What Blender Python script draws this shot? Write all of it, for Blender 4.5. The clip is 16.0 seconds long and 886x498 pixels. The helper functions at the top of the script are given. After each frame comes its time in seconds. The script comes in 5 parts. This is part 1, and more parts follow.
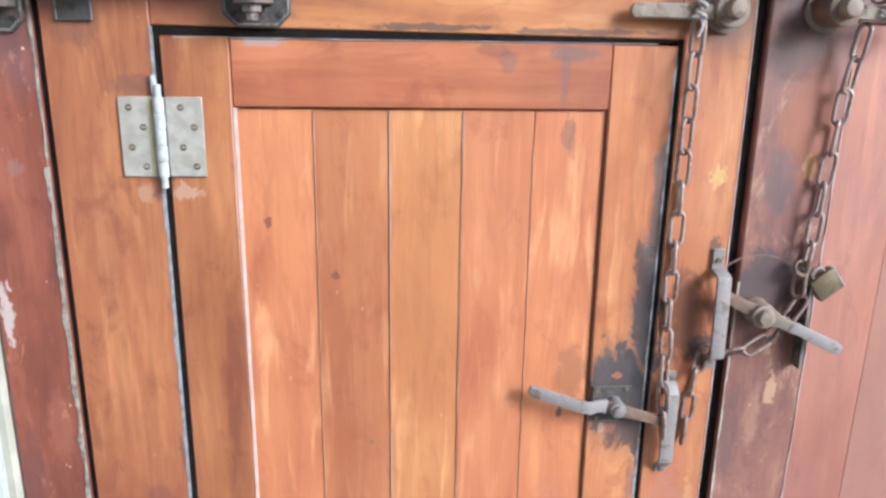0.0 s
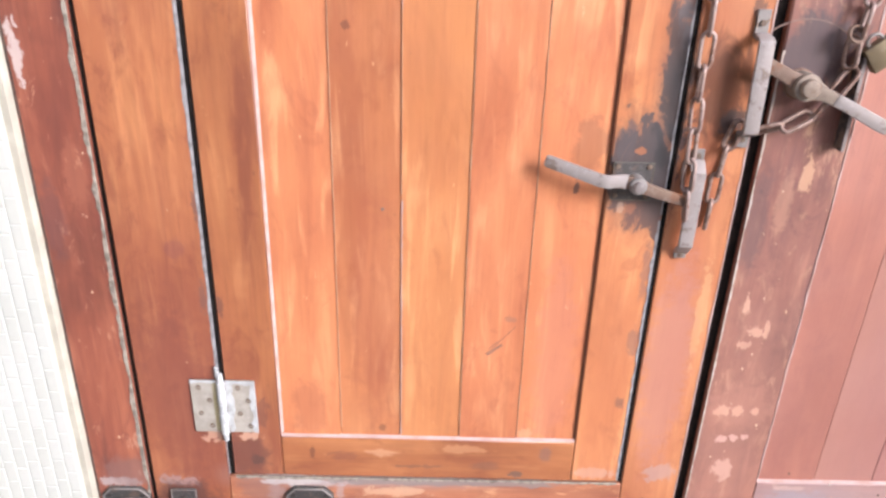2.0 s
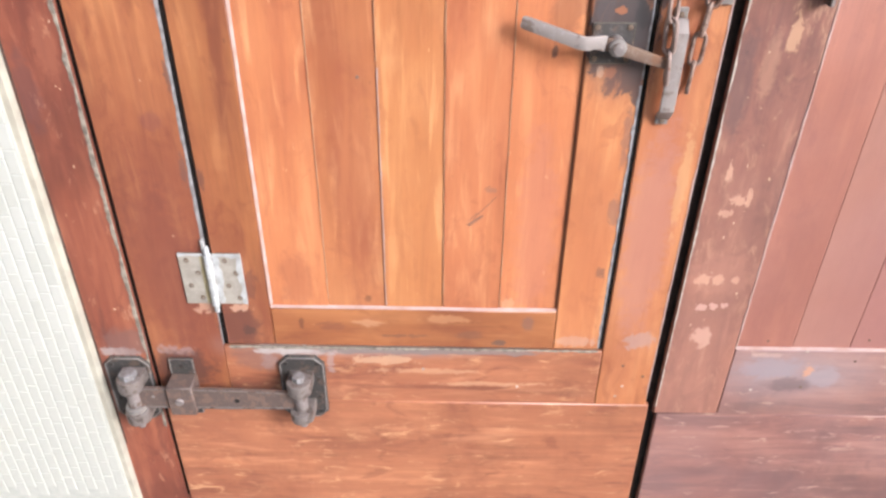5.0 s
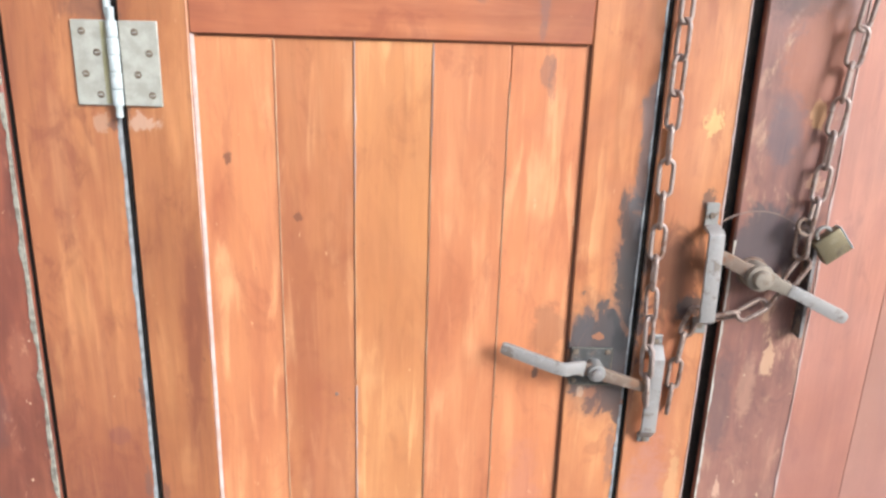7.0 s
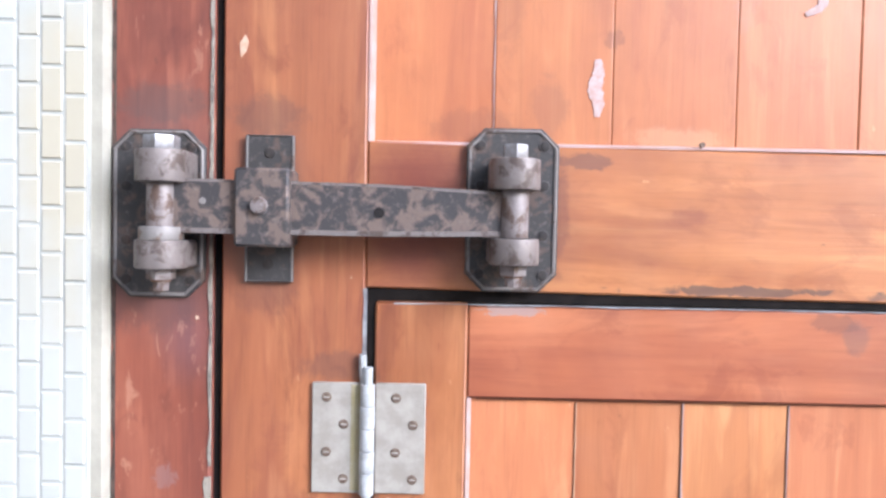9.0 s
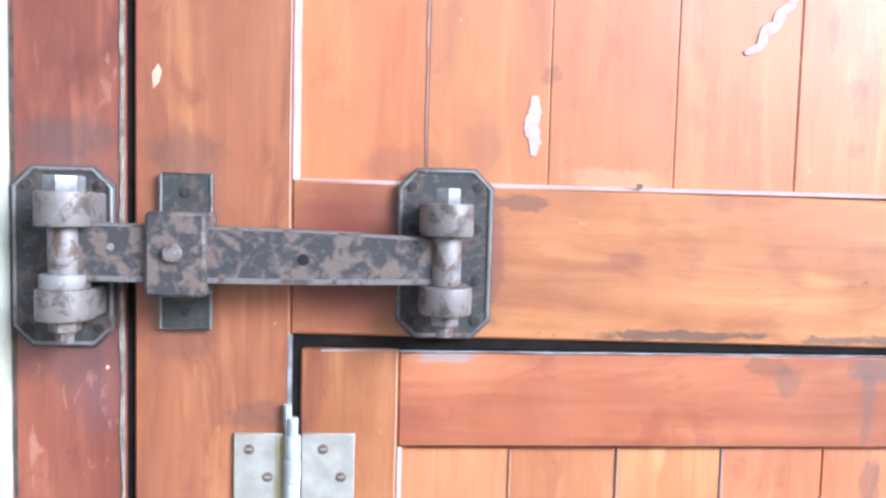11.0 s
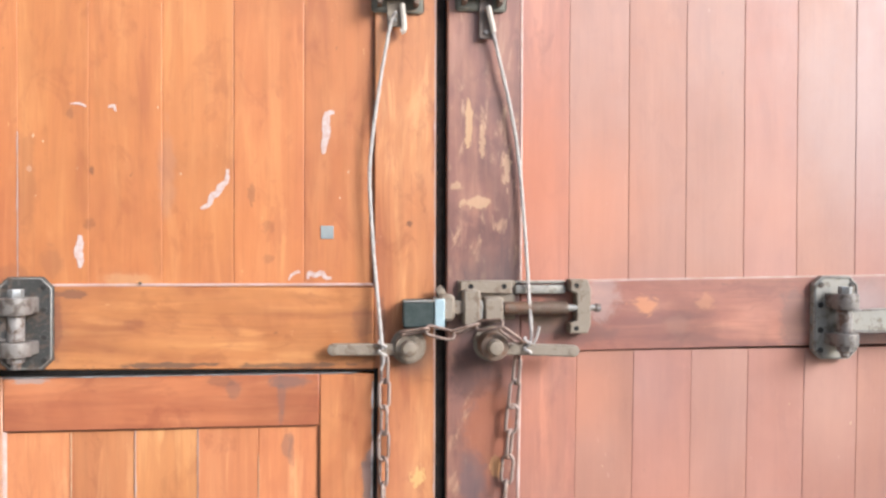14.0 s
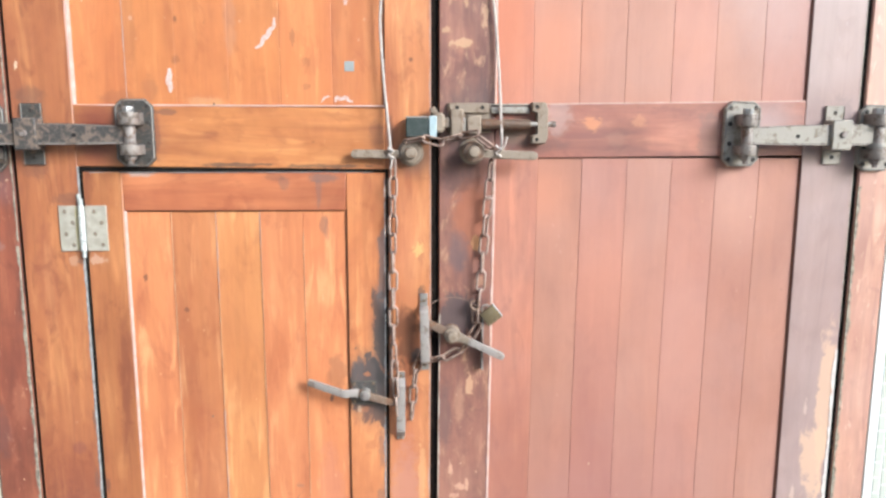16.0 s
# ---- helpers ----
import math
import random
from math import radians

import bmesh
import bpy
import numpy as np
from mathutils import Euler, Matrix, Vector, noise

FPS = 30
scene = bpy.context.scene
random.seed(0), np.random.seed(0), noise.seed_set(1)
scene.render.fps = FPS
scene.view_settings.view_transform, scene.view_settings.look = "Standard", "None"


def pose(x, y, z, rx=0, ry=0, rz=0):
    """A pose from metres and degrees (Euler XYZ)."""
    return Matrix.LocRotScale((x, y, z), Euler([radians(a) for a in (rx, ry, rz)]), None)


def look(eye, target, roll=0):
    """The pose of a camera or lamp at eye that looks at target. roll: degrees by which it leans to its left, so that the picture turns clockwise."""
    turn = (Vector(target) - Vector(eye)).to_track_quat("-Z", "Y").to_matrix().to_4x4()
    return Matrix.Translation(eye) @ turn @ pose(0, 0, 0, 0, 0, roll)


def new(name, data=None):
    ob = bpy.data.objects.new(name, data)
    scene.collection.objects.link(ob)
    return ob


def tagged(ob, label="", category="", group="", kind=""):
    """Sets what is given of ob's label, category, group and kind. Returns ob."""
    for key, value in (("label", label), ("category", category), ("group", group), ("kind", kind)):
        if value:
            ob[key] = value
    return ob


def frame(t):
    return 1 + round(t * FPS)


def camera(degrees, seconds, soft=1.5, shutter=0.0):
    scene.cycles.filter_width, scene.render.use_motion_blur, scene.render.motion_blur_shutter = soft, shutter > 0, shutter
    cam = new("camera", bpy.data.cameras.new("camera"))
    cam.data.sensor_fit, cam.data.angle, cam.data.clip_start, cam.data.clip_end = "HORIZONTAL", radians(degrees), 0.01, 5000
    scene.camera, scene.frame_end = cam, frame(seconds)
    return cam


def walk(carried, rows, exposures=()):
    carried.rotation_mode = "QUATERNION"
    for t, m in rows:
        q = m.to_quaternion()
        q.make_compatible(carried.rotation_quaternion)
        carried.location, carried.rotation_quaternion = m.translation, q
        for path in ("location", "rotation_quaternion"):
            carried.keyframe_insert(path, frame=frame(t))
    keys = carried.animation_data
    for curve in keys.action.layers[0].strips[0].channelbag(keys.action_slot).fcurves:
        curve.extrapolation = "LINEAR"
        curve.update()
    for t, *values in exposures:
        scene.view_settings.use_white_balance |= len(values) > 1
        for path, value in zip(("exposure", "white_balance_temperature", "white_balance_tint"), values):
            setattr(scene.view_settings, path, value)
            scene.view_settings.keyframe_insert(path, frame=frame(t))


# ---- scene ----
cam = camera(62.4, 16.0, soft=2.6)
PATH = [
    (0, (-0.686, -0.984, 1.52), (-0.508, 0.939, 1.002), 0.8),
    (0.5, (-0.646, -0.978, 1.491), (-0.524, 0.915, 0.857), 1.3),
    (1, (-0.642, -0.975, 1.445), (-0.554, 0.9, 0.754), 0.6),
    (1.5, (-0.628, -0.991, 1.39), (-0.585, 0.863, 0.64), 0.9),
    (2, (-0.62, -1.003, 1.346), (-0.595, 0.821, 0.528), 1.7),
    (2.5, (-0.612, -1.009, 1.321), (-0.585, 0.789, 0.446), 1.0),
    (3, (-0.611, -1.02, 1.312), (-0.597, 0.777, 0.434), 1.3),
    (3.5, (-0.582, -1.013, 1.309), (-0.569, 0.761, 0.385), 0.4),
    (3.7, (-0.579, -1.0135, 1.309), (-0.566, 0.749, 0.362), 0.4),
    (4.2, (-0.572, -1.016, 1.309), (-0.570, 0.714, 0.297), 0.4),
    (4.75, (-0.565, -1.019, 1.310), (-0.575, 0.678, 0.236), 0.5),
    (5.3, (-0.558, -1.023, 1.314), (-0.580, 0.687, 0.250), 0.5),
    (5.8, (-0.552, -1.025, 1.319), (-0.581, 0.748, 0.394), 0.5),
    (6, (-0.543, -1.021, 1.325), (-0.558, 0.786, 0.468), 0.3),
    (6.5, (-0.525, -0.998, 1.378), (-0.517, 0.88, 0.689), 1.2),
    (7, (-0.572, -0.943, 1.462), (-0.529, 0.972, 0.886), 1.7),
    (7.5, (-0.672, -0.877, 1.525), (-0.661, 1.088, 1.154), 1.0),
    (8, (-0.771, -0.839, 1.592), (-0.784, 1.144, 1.332), 1.3),
    (8.5, (-0.835, -0.772, 1.607), (-0.881, 1.222, 1.455), 1.4),
    (8.7, (-0.876, -0.724, 1.604), (-0.874, 1.274, 1.517), 1.0),
    (9.75, (-0.908, -0.640, 1.646), (-0.916, 1.357, 1.586), 1.5),
    (10.8, (-0.888, -0.616, 1.675), (-0.819, 1.376, 1.516), 1.9),
    (11, (-0.881, -0.642, 1.668), (-0.738, 1.348, 1.539), 1.5),
    (11.5, (-0.757, -0.709, 1.688), (-0.602, 1.282, 1.585), 0.4),
    (12, (-0.62, -0.766, 1.685), (-0.395, 1.22, 1.634), 1.8),
    (12.5, (-0.543, -0.851, 1.713), (-0.18, 1.116, 1.704), 0.9),
    (13, (-0.488, -1.005, 1.707), (-0.108, 0.958, 1.709), 0.4),
    (13.5, (-0.39, -1.117, 1.736), (-0.032, 0.85, 1.703), -1.8),
    (14, (-0.299, -1.234, 1.756), (-0.083, 0.754, 1.735), 0.2),
    (14.5, (-0.278, -1.372, 1.715), (-0.133, 0.623, 1.688), 0.4),
    (15, (-0.331, -1.486, 1.701), (-0.133, 0.496, 1.524), 1.1),
    (15.5, (-0.31, -1.598, 1.635), (-0.101, 0.379, 1.419), 0.9),
    (16, (-0.238, -1.681, 1.625), (-0.134, 0.291, 1.31), 0.1),
]
EXPOSURES = [
    (0, 1.00, 5200, 2), (0.5, 1.03, 5120, 0), (1, 1.16, 5270, 7), (2, 1.16, 5780, 14), (3.5, 1.14, 6000, 16), (6, 1.04, 5790, 8), (6.5, 1.15, 5800, 8), (7, 1.18, 5420, -1), (7.5, 1.10, 5200, 1), (8, 1.14, 5250, 9), (8.5, 1.10, 5300, 12),
    (11, 1.40, 4780, 4), (11.5, 1.03, 5140, 2), (12, 1.05, 5300, 1), (12.5, 1.10, 5400, 0), (13, 1.03, 5400, 0), (14.5, 1.09, 5720, 1), (15, 1.09, 5720, -1), (15.5, 1.22, 5700, 0), (16, 1.20, 5650, -1)]
walk(cam, [(t, look(eye, to, roll)) for t, eye, to, roll in PATH], EXPOSURES)

# ---- light ----
SUN_AZ, SUN_EL = radians(50), radians(28)   # from the right of the gate, over the camera's shoulder
world = bpy.data.worlds.new("world")
scene.world = world
world.use_nodes = True
sky = world.node_tree.nodes.new("ShaderNodeTexSky")
sky.sky_type, sky.sun_disc = "NISHITA", False
sky.sun_elevation, sky.sun_rotation = SUN_EL, radians(180) - SUN_AZ
sky.air_density, sky.dust_density, sky.ozone_density = 1.0, 3.0, 1.0
world.node_tree.links.new(sky.outputs[0], world.node_tree.nodes["Background"].inputs[0])
world.node_tree.nodes["Background"].inputs[1].default_value = 0.125
sun = new("sun", bpy.data.lights.new("sun", "SUN"))
sun.data.energy, sun.data.angle, sun.data.color = 2.6, radians(24), (1.0, 0.97, 0.98)
sun.matrix_world = look((math.sin(SUN_AZ) * math.cos(SUN_EL) * 9, -math.cos(SUN_AZ) * math.cos(SUN_EL) * 9, math.sin(SUN_EL) * 9), (0, 0, 0))

# ---- materials ----


class Net:
    """Small helper to write shader nodes in few lines."""

    def __init__(self, name):
        self.mat = bpy.data.materials.new(name)
        self.mat.use_nodes = True
        self.tree = self.mat.node_tree
        self.bsdf = self.tree.nodes["Principled BSDF"]

    def put(self, socket, value):
        if isinstance(value, bpy.types.NodeSocket):
            self.tree.links.new(value, socket)
        else:
            socket.default_value = value

    def math(self, op, a, b=0.0, c=0.0, clamp=False):
        n = self.tree.nodes.new("ShaderNodeMath")
        n.operation, n.use_clamp = op, clamp
        for s, v in zip(n.inputs, (a, b, c)):
            self.put(s, v)
        return n.outputs[0]

    def vec(self, op, a, b):
        n = self.tree.nodes.new("ShaderNodeVectorMath")
        n.operation = op
        self.put(n.inputs[0], a)
        self.put(n.inputs[1], b)
        return n.outputs[0]

    def noise(self, where, scale=1.0, detail=4.0, rough=0.55, distort=0.0):
        n = self.tree.nodes.new("ShaderNodeTexNoise")
        self.put(n.inputs["Vector"], where)
        n.inputs["Scale"].default_value, n.inputs["Detail"].default_value = scale, detail
        n.inputs["Roughness"].default_value, n.inputs["Distortion"].default_value = rough, distort
        return n.outputs["Fac"]

    def span(self, value, lo, hi, to_lo=0.0, to_hi=1.0):
        n = self.tree.nodes.new("ShaderNodeMapRange")
        n.interpolation_type = "SMOOTHSTEP"
        for s, v in zip(n.inputs, (value, lo, hi, to_lo, to_hi)):
            self.put(s, v)
        return n.outputs[0]

    def mix(self, fac, a, b, kind="MIX"):
        n = self.tree.nodes.new("ShaderNodeMix")
        n.data_type, n.blend_type = "RGBA", kind
        self.put(n.inputs[0], fac)
        self.put(n.inputs[6], (*a, 1) if isinstance(a, tuple) else a)
        self.put(n.inputs[7], (*b, 1) if isinstance(b, tuple) else b)
        return n.outputs[2]

    def place(self):
        return self.tree.nodes.new("ShaderNodeNewGeometry").outputs["Position"]

    def chance(self):
        return self.tree.nodes.new("ShaderNodeObjectInfo").outputs["Random"]

    def split(self, v):
        n = self.tree.nodes.new("ShaderNodeSeparateXYZ")
        self.put(n.inputs[0], v)
        return n.outputs

    def bump(self, height, strength, distance):
        n = self.tree.nodes.new("ShaderNodeBump")
        n.inputs["Strength"].default_value, n.inputs["Distance"].default_value = strength, distance
        self.put(n.inputs["Height"], height)
        self.put(self.bsdf.inputs["Normal"], n.outputs[0])

    def done(self, colour, rough, metal=0.0, gloss=0.5):
        self.put(self.bsdf.inputs["Base Color"], (*colour, 1) if isinstance(colour, tuple) else colour)
        self.put(self.bsdf.inputs["Roughness"], rough)
        self.put(self.bsdf.inputs["Metallic"], metal)
        self.put(self.bsdf.inputs["Specular IOR Level"], gloss)
        return self.mat


def varnished(name, pale, mid, deep, along="z", blobs=(), flecks=0.0, fleck_colour=(0.62, 0.34, 0.17), grime=0.25, rough=0.42, shift=0.16, haze=0.0, fleck_soft=0.0, flame=0.55, patchy=0.5, calm=1.0):
    """Old varnished softwood. haze: sky glare mixed into the colour. blobs: stains, and a few painted-in lights and
    shades (x, z, half width, half height, strength, colour or None for soot, and how crisp from 0.5 to 0.95, 0 for a
    wide soft one).
    """
    net = Net(name)
    pos = net.place()
    chance = net.chance()
    comb = net.tree.nodes.new("ShaderNodeCombineXYZ")
    for s in comb.inputs:
        net.put(s, net.math("MULTIPLY", chance, 17.0))
    where = net.vec("ADD", pos, comb.outputs[0])

    def along_grain(k):
        return net.vec("MULTIPLY", where, (1, 1, k) if along == "z" else (k, 1, 1))

    # broad bands of the grain, from deep over mid to pale
    band = net.noise(along_grain(0.13), 17, 5, 0.6, 0.9)
    colour = net.mix(net.span(band, 0.30, 0.50, 1.0 - calm, 1.0), deep, mid)
    colour = net.mix(net.span(band, 0.50, 0.70, 0.0, calm), colour, pale)
    # sun-bleached and reddened patches across the boards
    aged = net.noise(net.vec("ADD", net.vec("MULTIPLY", pos, (1, 1, 0.55)), (3.7, 0.0, 1.3)), 4.2, 5, 0.62, 0.6)
    colour = net.mix(net.span(aged, 0.48, 0.66, 0.0, patchy), colour, (deep[0] * 0.95, deep[1] * 0.85, deep[2] * 0.85))
    colour = net.mix(net.span(aged, 0.28, 0.44, patchy * 0.7, 0.0), colour, tuple(min(1.0, c * 1.06) for c in pale))
    # short pale flames
    flames = net.noise(along_grain(0.12), 44, 4, 0.5, 0.7)
    zone = net.noise(where, 7.5, 3, 0.55)
    colour = net.mix(net.math("MULTIPLY", net.span(flames, 0.50, 0.70, 0.0, flame), net.span(zone, 0.36, 0.58)), colour, (min(1.0, pale[0] * 1.16), min(1.0, pale[1] * 1.27), min(1.0, pale[2] * 1.35)))
    # uneven varnish
    mottle = net.noise(along_grain(0.5), 24, 6, 0.66, 0.8)
    colour = net.mix(net.span(mottle, 0.32, 0.47, 0.46 * calm, 0.0), colour, (deep[0] * 0.78, deep[1] * 0.66, deep[2] * 0.7))
    grain = net.noise(along_grain(0.035), 78, 5, 0.62, 0.3)
    fibre = net.noise(along_grain(0.03), 420, 3, 0.6)
    colour = net.mix(net.span(grain, 0.46, 0.66, 0.0, 0.26 * calm), colour, tuple(c * 0.62 for c in mid))
    colour = net.mix(net.math("MULTIPLY", net.span(fibre, 0.52, 0.75), 0.2 * calm), colour, tuple(c * 0.45 for c in deep))
    # each board has its own tone
    tone = net.span(chance, 0.0, 1.0, 1.0 - shift * 0.55, 1.0 + shift * 0.45)
    hue = net.tree.nodes.new("ShaderNodeHueSaturation")
    net.put(hue.inputs["Hue"], net.span(net.math("FRACT", net.math("MULTIPLY", chance, 7.31)), 0, 1, 0.5 - 0.009 * shift / 0.3, 0.5 + 0.009 * shift / 0.3))
    net.put(hue.inputs["Value"], tone)
    net.put(hue.inputs["Color"], colour)
    colour = hue.outputs[0]
    cloud = net.noise(where, 5.0, 5, 0.62)
    colour = net.mix(net.math("MULTIPLY", net.span(cloud, 0.46, 0.70), grime), colour, tuple(c * 0.5 for c in deep))
    # small knocks, dark and bare
    speck = net.noise(along_grain(0.6), 62, 3, 0.55)
    colour = net.mix(net.span(speck, 0.72, 0.79, 0.0, 0.45), colour, (0.05, 0.03, 0.022))
    nick = net.noise(net.vec("ADD", along_grain(0.45), (9.1, 0.0, 4.3)), 95, 3, 0.5)
    colour = net.mix(net.span(nick, 0.72, 0.78, 0.0, 0.45), colour, (min(1.0, pale[0] * 1.15), min(1.0, pale[1] * 1.5), min(1.0, pale[2] * 1.9)))
    if flecks:
        chip = net.noise(along_grain(0.36), 58, 6, 0.66, 0.5)
        region = net.noise(where, 7.0, 3, 0.55)
        mask = net.math("MULTIPLY", net.span(chip, 0.60 - 0.07 * flecks - fleck_soft * 0.5, 0.66 - 0.07 * flecks + fleck_soft), net.span(region, 0.36, 0.6))
        colour = net.mix(net.math("MULTIPLY", mask, 0.8), colour, fleck_colour)
    if haze:
        # sky glare on the varnish, mixed into the colour as a pale haze
        colour = net.mix(net.span(net.noise(where, 3.0, 3, 0.55), 0.3, 0.7, haze * 0.4, haze), colour, (0.52, 0.42, 0.405))
    xyz = net.split(pos)
    feather = net.math("SUBTRACT", net.noise(pos, 42, 8, 0.74, 0.4), 0.5)
    grainwise = net.vec("MULTIPLY", pos, (1, 1, 0.6) if along == "z" else (0.6, 1, 1))
    jags = {}
    for bx_, bz_, rx_, rz_, force, tint, *crisp in blobs:
        u = net.math("DIVIDE", net.math("SUBTRACT", xyz[0], bx_), rx_)
        v = net.math("DIVIDE", net.math("SUBTRACT", xyz[2], bz_), rz_)
        d = net.math("SQRT", net.math("ADD", net.math("MULTIPLY", u, u), net.math("MULTIPLY", v, v)))
        if crisp and not crisp[0]:
            d = net.math("ADD", d, net.math("MULTIPLY", feather, 0.5))
        elif crisp:
            size = min((26, 62, 135), key=lambda q: abs(math.log(q * math.sqrt(rx_ * rz_) / 1.35)))
            if size not in jags:
                jags[size] = net.math("MULTIPLY", net.math("SUBTRACT", net.noise(grainwise, size, 6, 0.64, 0.7), 0.5), 3.0)
            d = net.math("ADD", d, jags[size])
        else:
            d = net.math("ADD", d, net.math("MULTIPLY", feather, 1.8))
        colour = net.mix(net.span(d, crisp[0] if crisp else 0.55, 1.02 if not crisp or crisp[0] else 1.25, force, 0.0), colour, tint or (0.045, 0.039, 0.038))
    shine = net.math("ADD", rough, net.math("MULTIPLY", net.math("SUBTRACT", net.noise(where, 19, 5, 0.6), 0.5), 0.35))
    net.bump(net.math("ADD", net.math("MULTIPLY", grain, 0.7), net.math("MULTIPLY", fibre, 0.5)), 0.22, 0.0012)
    return net.done(colour, shine, 0.0, 0.68)


def iron(name, base, rust, dust, rough=0.55, metal=0.55, rusty=0.5):
    """Worn ironwork: dark paint or scale, rust in patches, pale rubbed dust."""
    net = Net(name)
    pos = net.vec("ADD", net.place(), net.vec("MULTIPLY", (1.0, 1.0, 1.0), (0.0, 0.0, 0.0)))
    patch = net.noise(pos, 60, 5, 0.62, 0.4)
    wear = net.noise(pos, 150, 5, 0.65)
    colour = net.mix(net.span(patch, 0.62 - 0.25 * rusty, 0.72 - 0.2 * rusty), base, rust)
    colour = net.mix(net.span(wear, 0.5, 0.75, 0.0, 0.55), colour, dust)
    pit = net.noise(pos, 420, 3, 0.6)
    net.bump(net.math("ADD", patch, net.math("MULTIPLY", pit, 0.6)), 0.5, 0.0009)
    return net.done(colour, net.span(wear, 0.3, 0.7, rough - 0.12, rough + 0.18), metal, 0.4)


def plain(name, a, b, scale=30.0, rough=0.6, bump=0.2, dist=0.001, metal=0.0, gloss=0.4):
    net = Net(name)
    pos = net.place()
    n = net.noise(pos, scale, 5, 0.6)
    m = net.noise(pos, scale * 7, 3, 0.6)
    colour = net.mix(net.span(n, 0.35, 0.68), a, b)
    net.bump(net.math("ADD", n, net.math("MULTIPLY", m, 0.5)), bump, dist)
    return net.done(colour, net.span(m, 0.3, 0.7, rough - 0.07, rough + 0.1), metal, gloss)


ORANGE = dict(pale=(0.61, 0.275, 0.114), mid=(0.48, 0.183, 0.071), deep=(0.315, 0.098, 0.042))
RED = dict(pale=(0.405, 0.160, 0.094), mid=(0.33, 0.123, 0.074), deep=(0.25, 0.087, 0.056))
BROWN = dict(pale=(0.34, 0.145, 0.095), mid=(0.24, 0.093, 0.066), deep=(0.14, 0.054, 0.044))
POST = dict(pale=(0.315, 0.105, 0.051), mid=(0.225, 0.067, 0.034), deep=(0.14, 0.042, 0.026))
UMBER = dict(pale=(0.425, 0.162, 0.064), mid=(0.315, 0.103, 0.043), deep=(0.19, 0.053, 0.029))
AMBER = dict(pale=(0.54, 0.226, 0.083), mid=(0.42, 0.150, 0.053), deep=(0.27, 0.080, 0.034))
RUSSET = dict(pale=(0.46, 0.175, 0.068), mid=(0.345, 0.115, 0.045), deep=(0.22, 0.062, 0.03))
HONEY = dict(pale=(0.55, 0.225, 0.076), mid=(0.455, 0.158, 0.050), deep=(0.335, 0.102, 0.037))
BARE = (0.56, 0.33, 0.22)
BURNT = (0.10, 0.038, 0.024)

SOOT_LATCH = [(-0.345, 1.03, 0.075, 0.11, 0.30, (0.10, 0.06, 0.045)), (-0.318, 1.015, 0.062, 0.098, 0.97, (0.075, 0.064, 0.064), 0.0), (-0.322, 1.018, 0.056, 0.094, 0.9, (0.06, 0.052, 0.052), 0.85), (-0.352, 1.06, 0.016, 0.035, 0.7, (0.09, 0.075, 0.075), 0.7), (-0.294, 1.15, 0.030, 0.11, 0.85, (0.07, 0.06, 0.06), 0.0), (-0.294, 1.14, 0.024, 0.12, 0.85, None, 0.7), (-0.289, 1.30, 0.016, 0.13, 0.75, (0.12, 0.10, 0.10), 0.55),
              (-0.330, 1.056, 0.009, 0.005, 0.6, (0.42, 0.15, 0.06), 0.85), (-0.335, 0.968, 0.009, 0.009, 0.5, (0.36, 0.14, 0.07), 0.8), (-0.348, 0.97, 0.006, 0.008, 0.5, (0.5, 0.36, 0.26), 0.8),
              (-0.300, 0.745, 0.009, 0.035, 0.6, (0.11, 0.085, 0.08), 0.7), (-0.297, 0.86, 0.007, 0.06, 0.5, (0.14, 0.10, 0.09), 0.7), (-0.306, 0.625, 0.008, 0.010, 0.75, (0.07, 0.06, 0.06), 0.85), (-0.33, 0.475, 0.04, 0.012, 0.45, (0.48, 0.38, 0.32), 0.7)]
SOOT_RAIL = [(-0.425, 1.522, 0.040, 0.013, 0.6, (0.12, 0.09, 0.085)), (-0.434, 1.495, 0.009, 0.030, 0.45, (0.13, 0.09, 0.085)), (-0.435, 1.462, 0.006, 0.018, 0.4, (0.13, 0.09, 0.085)), (-0.512, 1.51, 0.014, 0.018, 0.45, (0.15, 0.09, 0.075)), (-0.530, 1.524, 0.030, 0.008, 0.4, (0.12, 0.06, 0.045), 0.7), (-0.835, 1.530, 0.030, 0.006, 0.6, (0.30, 0.27, 0.26), 0.7), (-0.33, 1.515, 0.02, 0.016, 0.35, BURNT)]
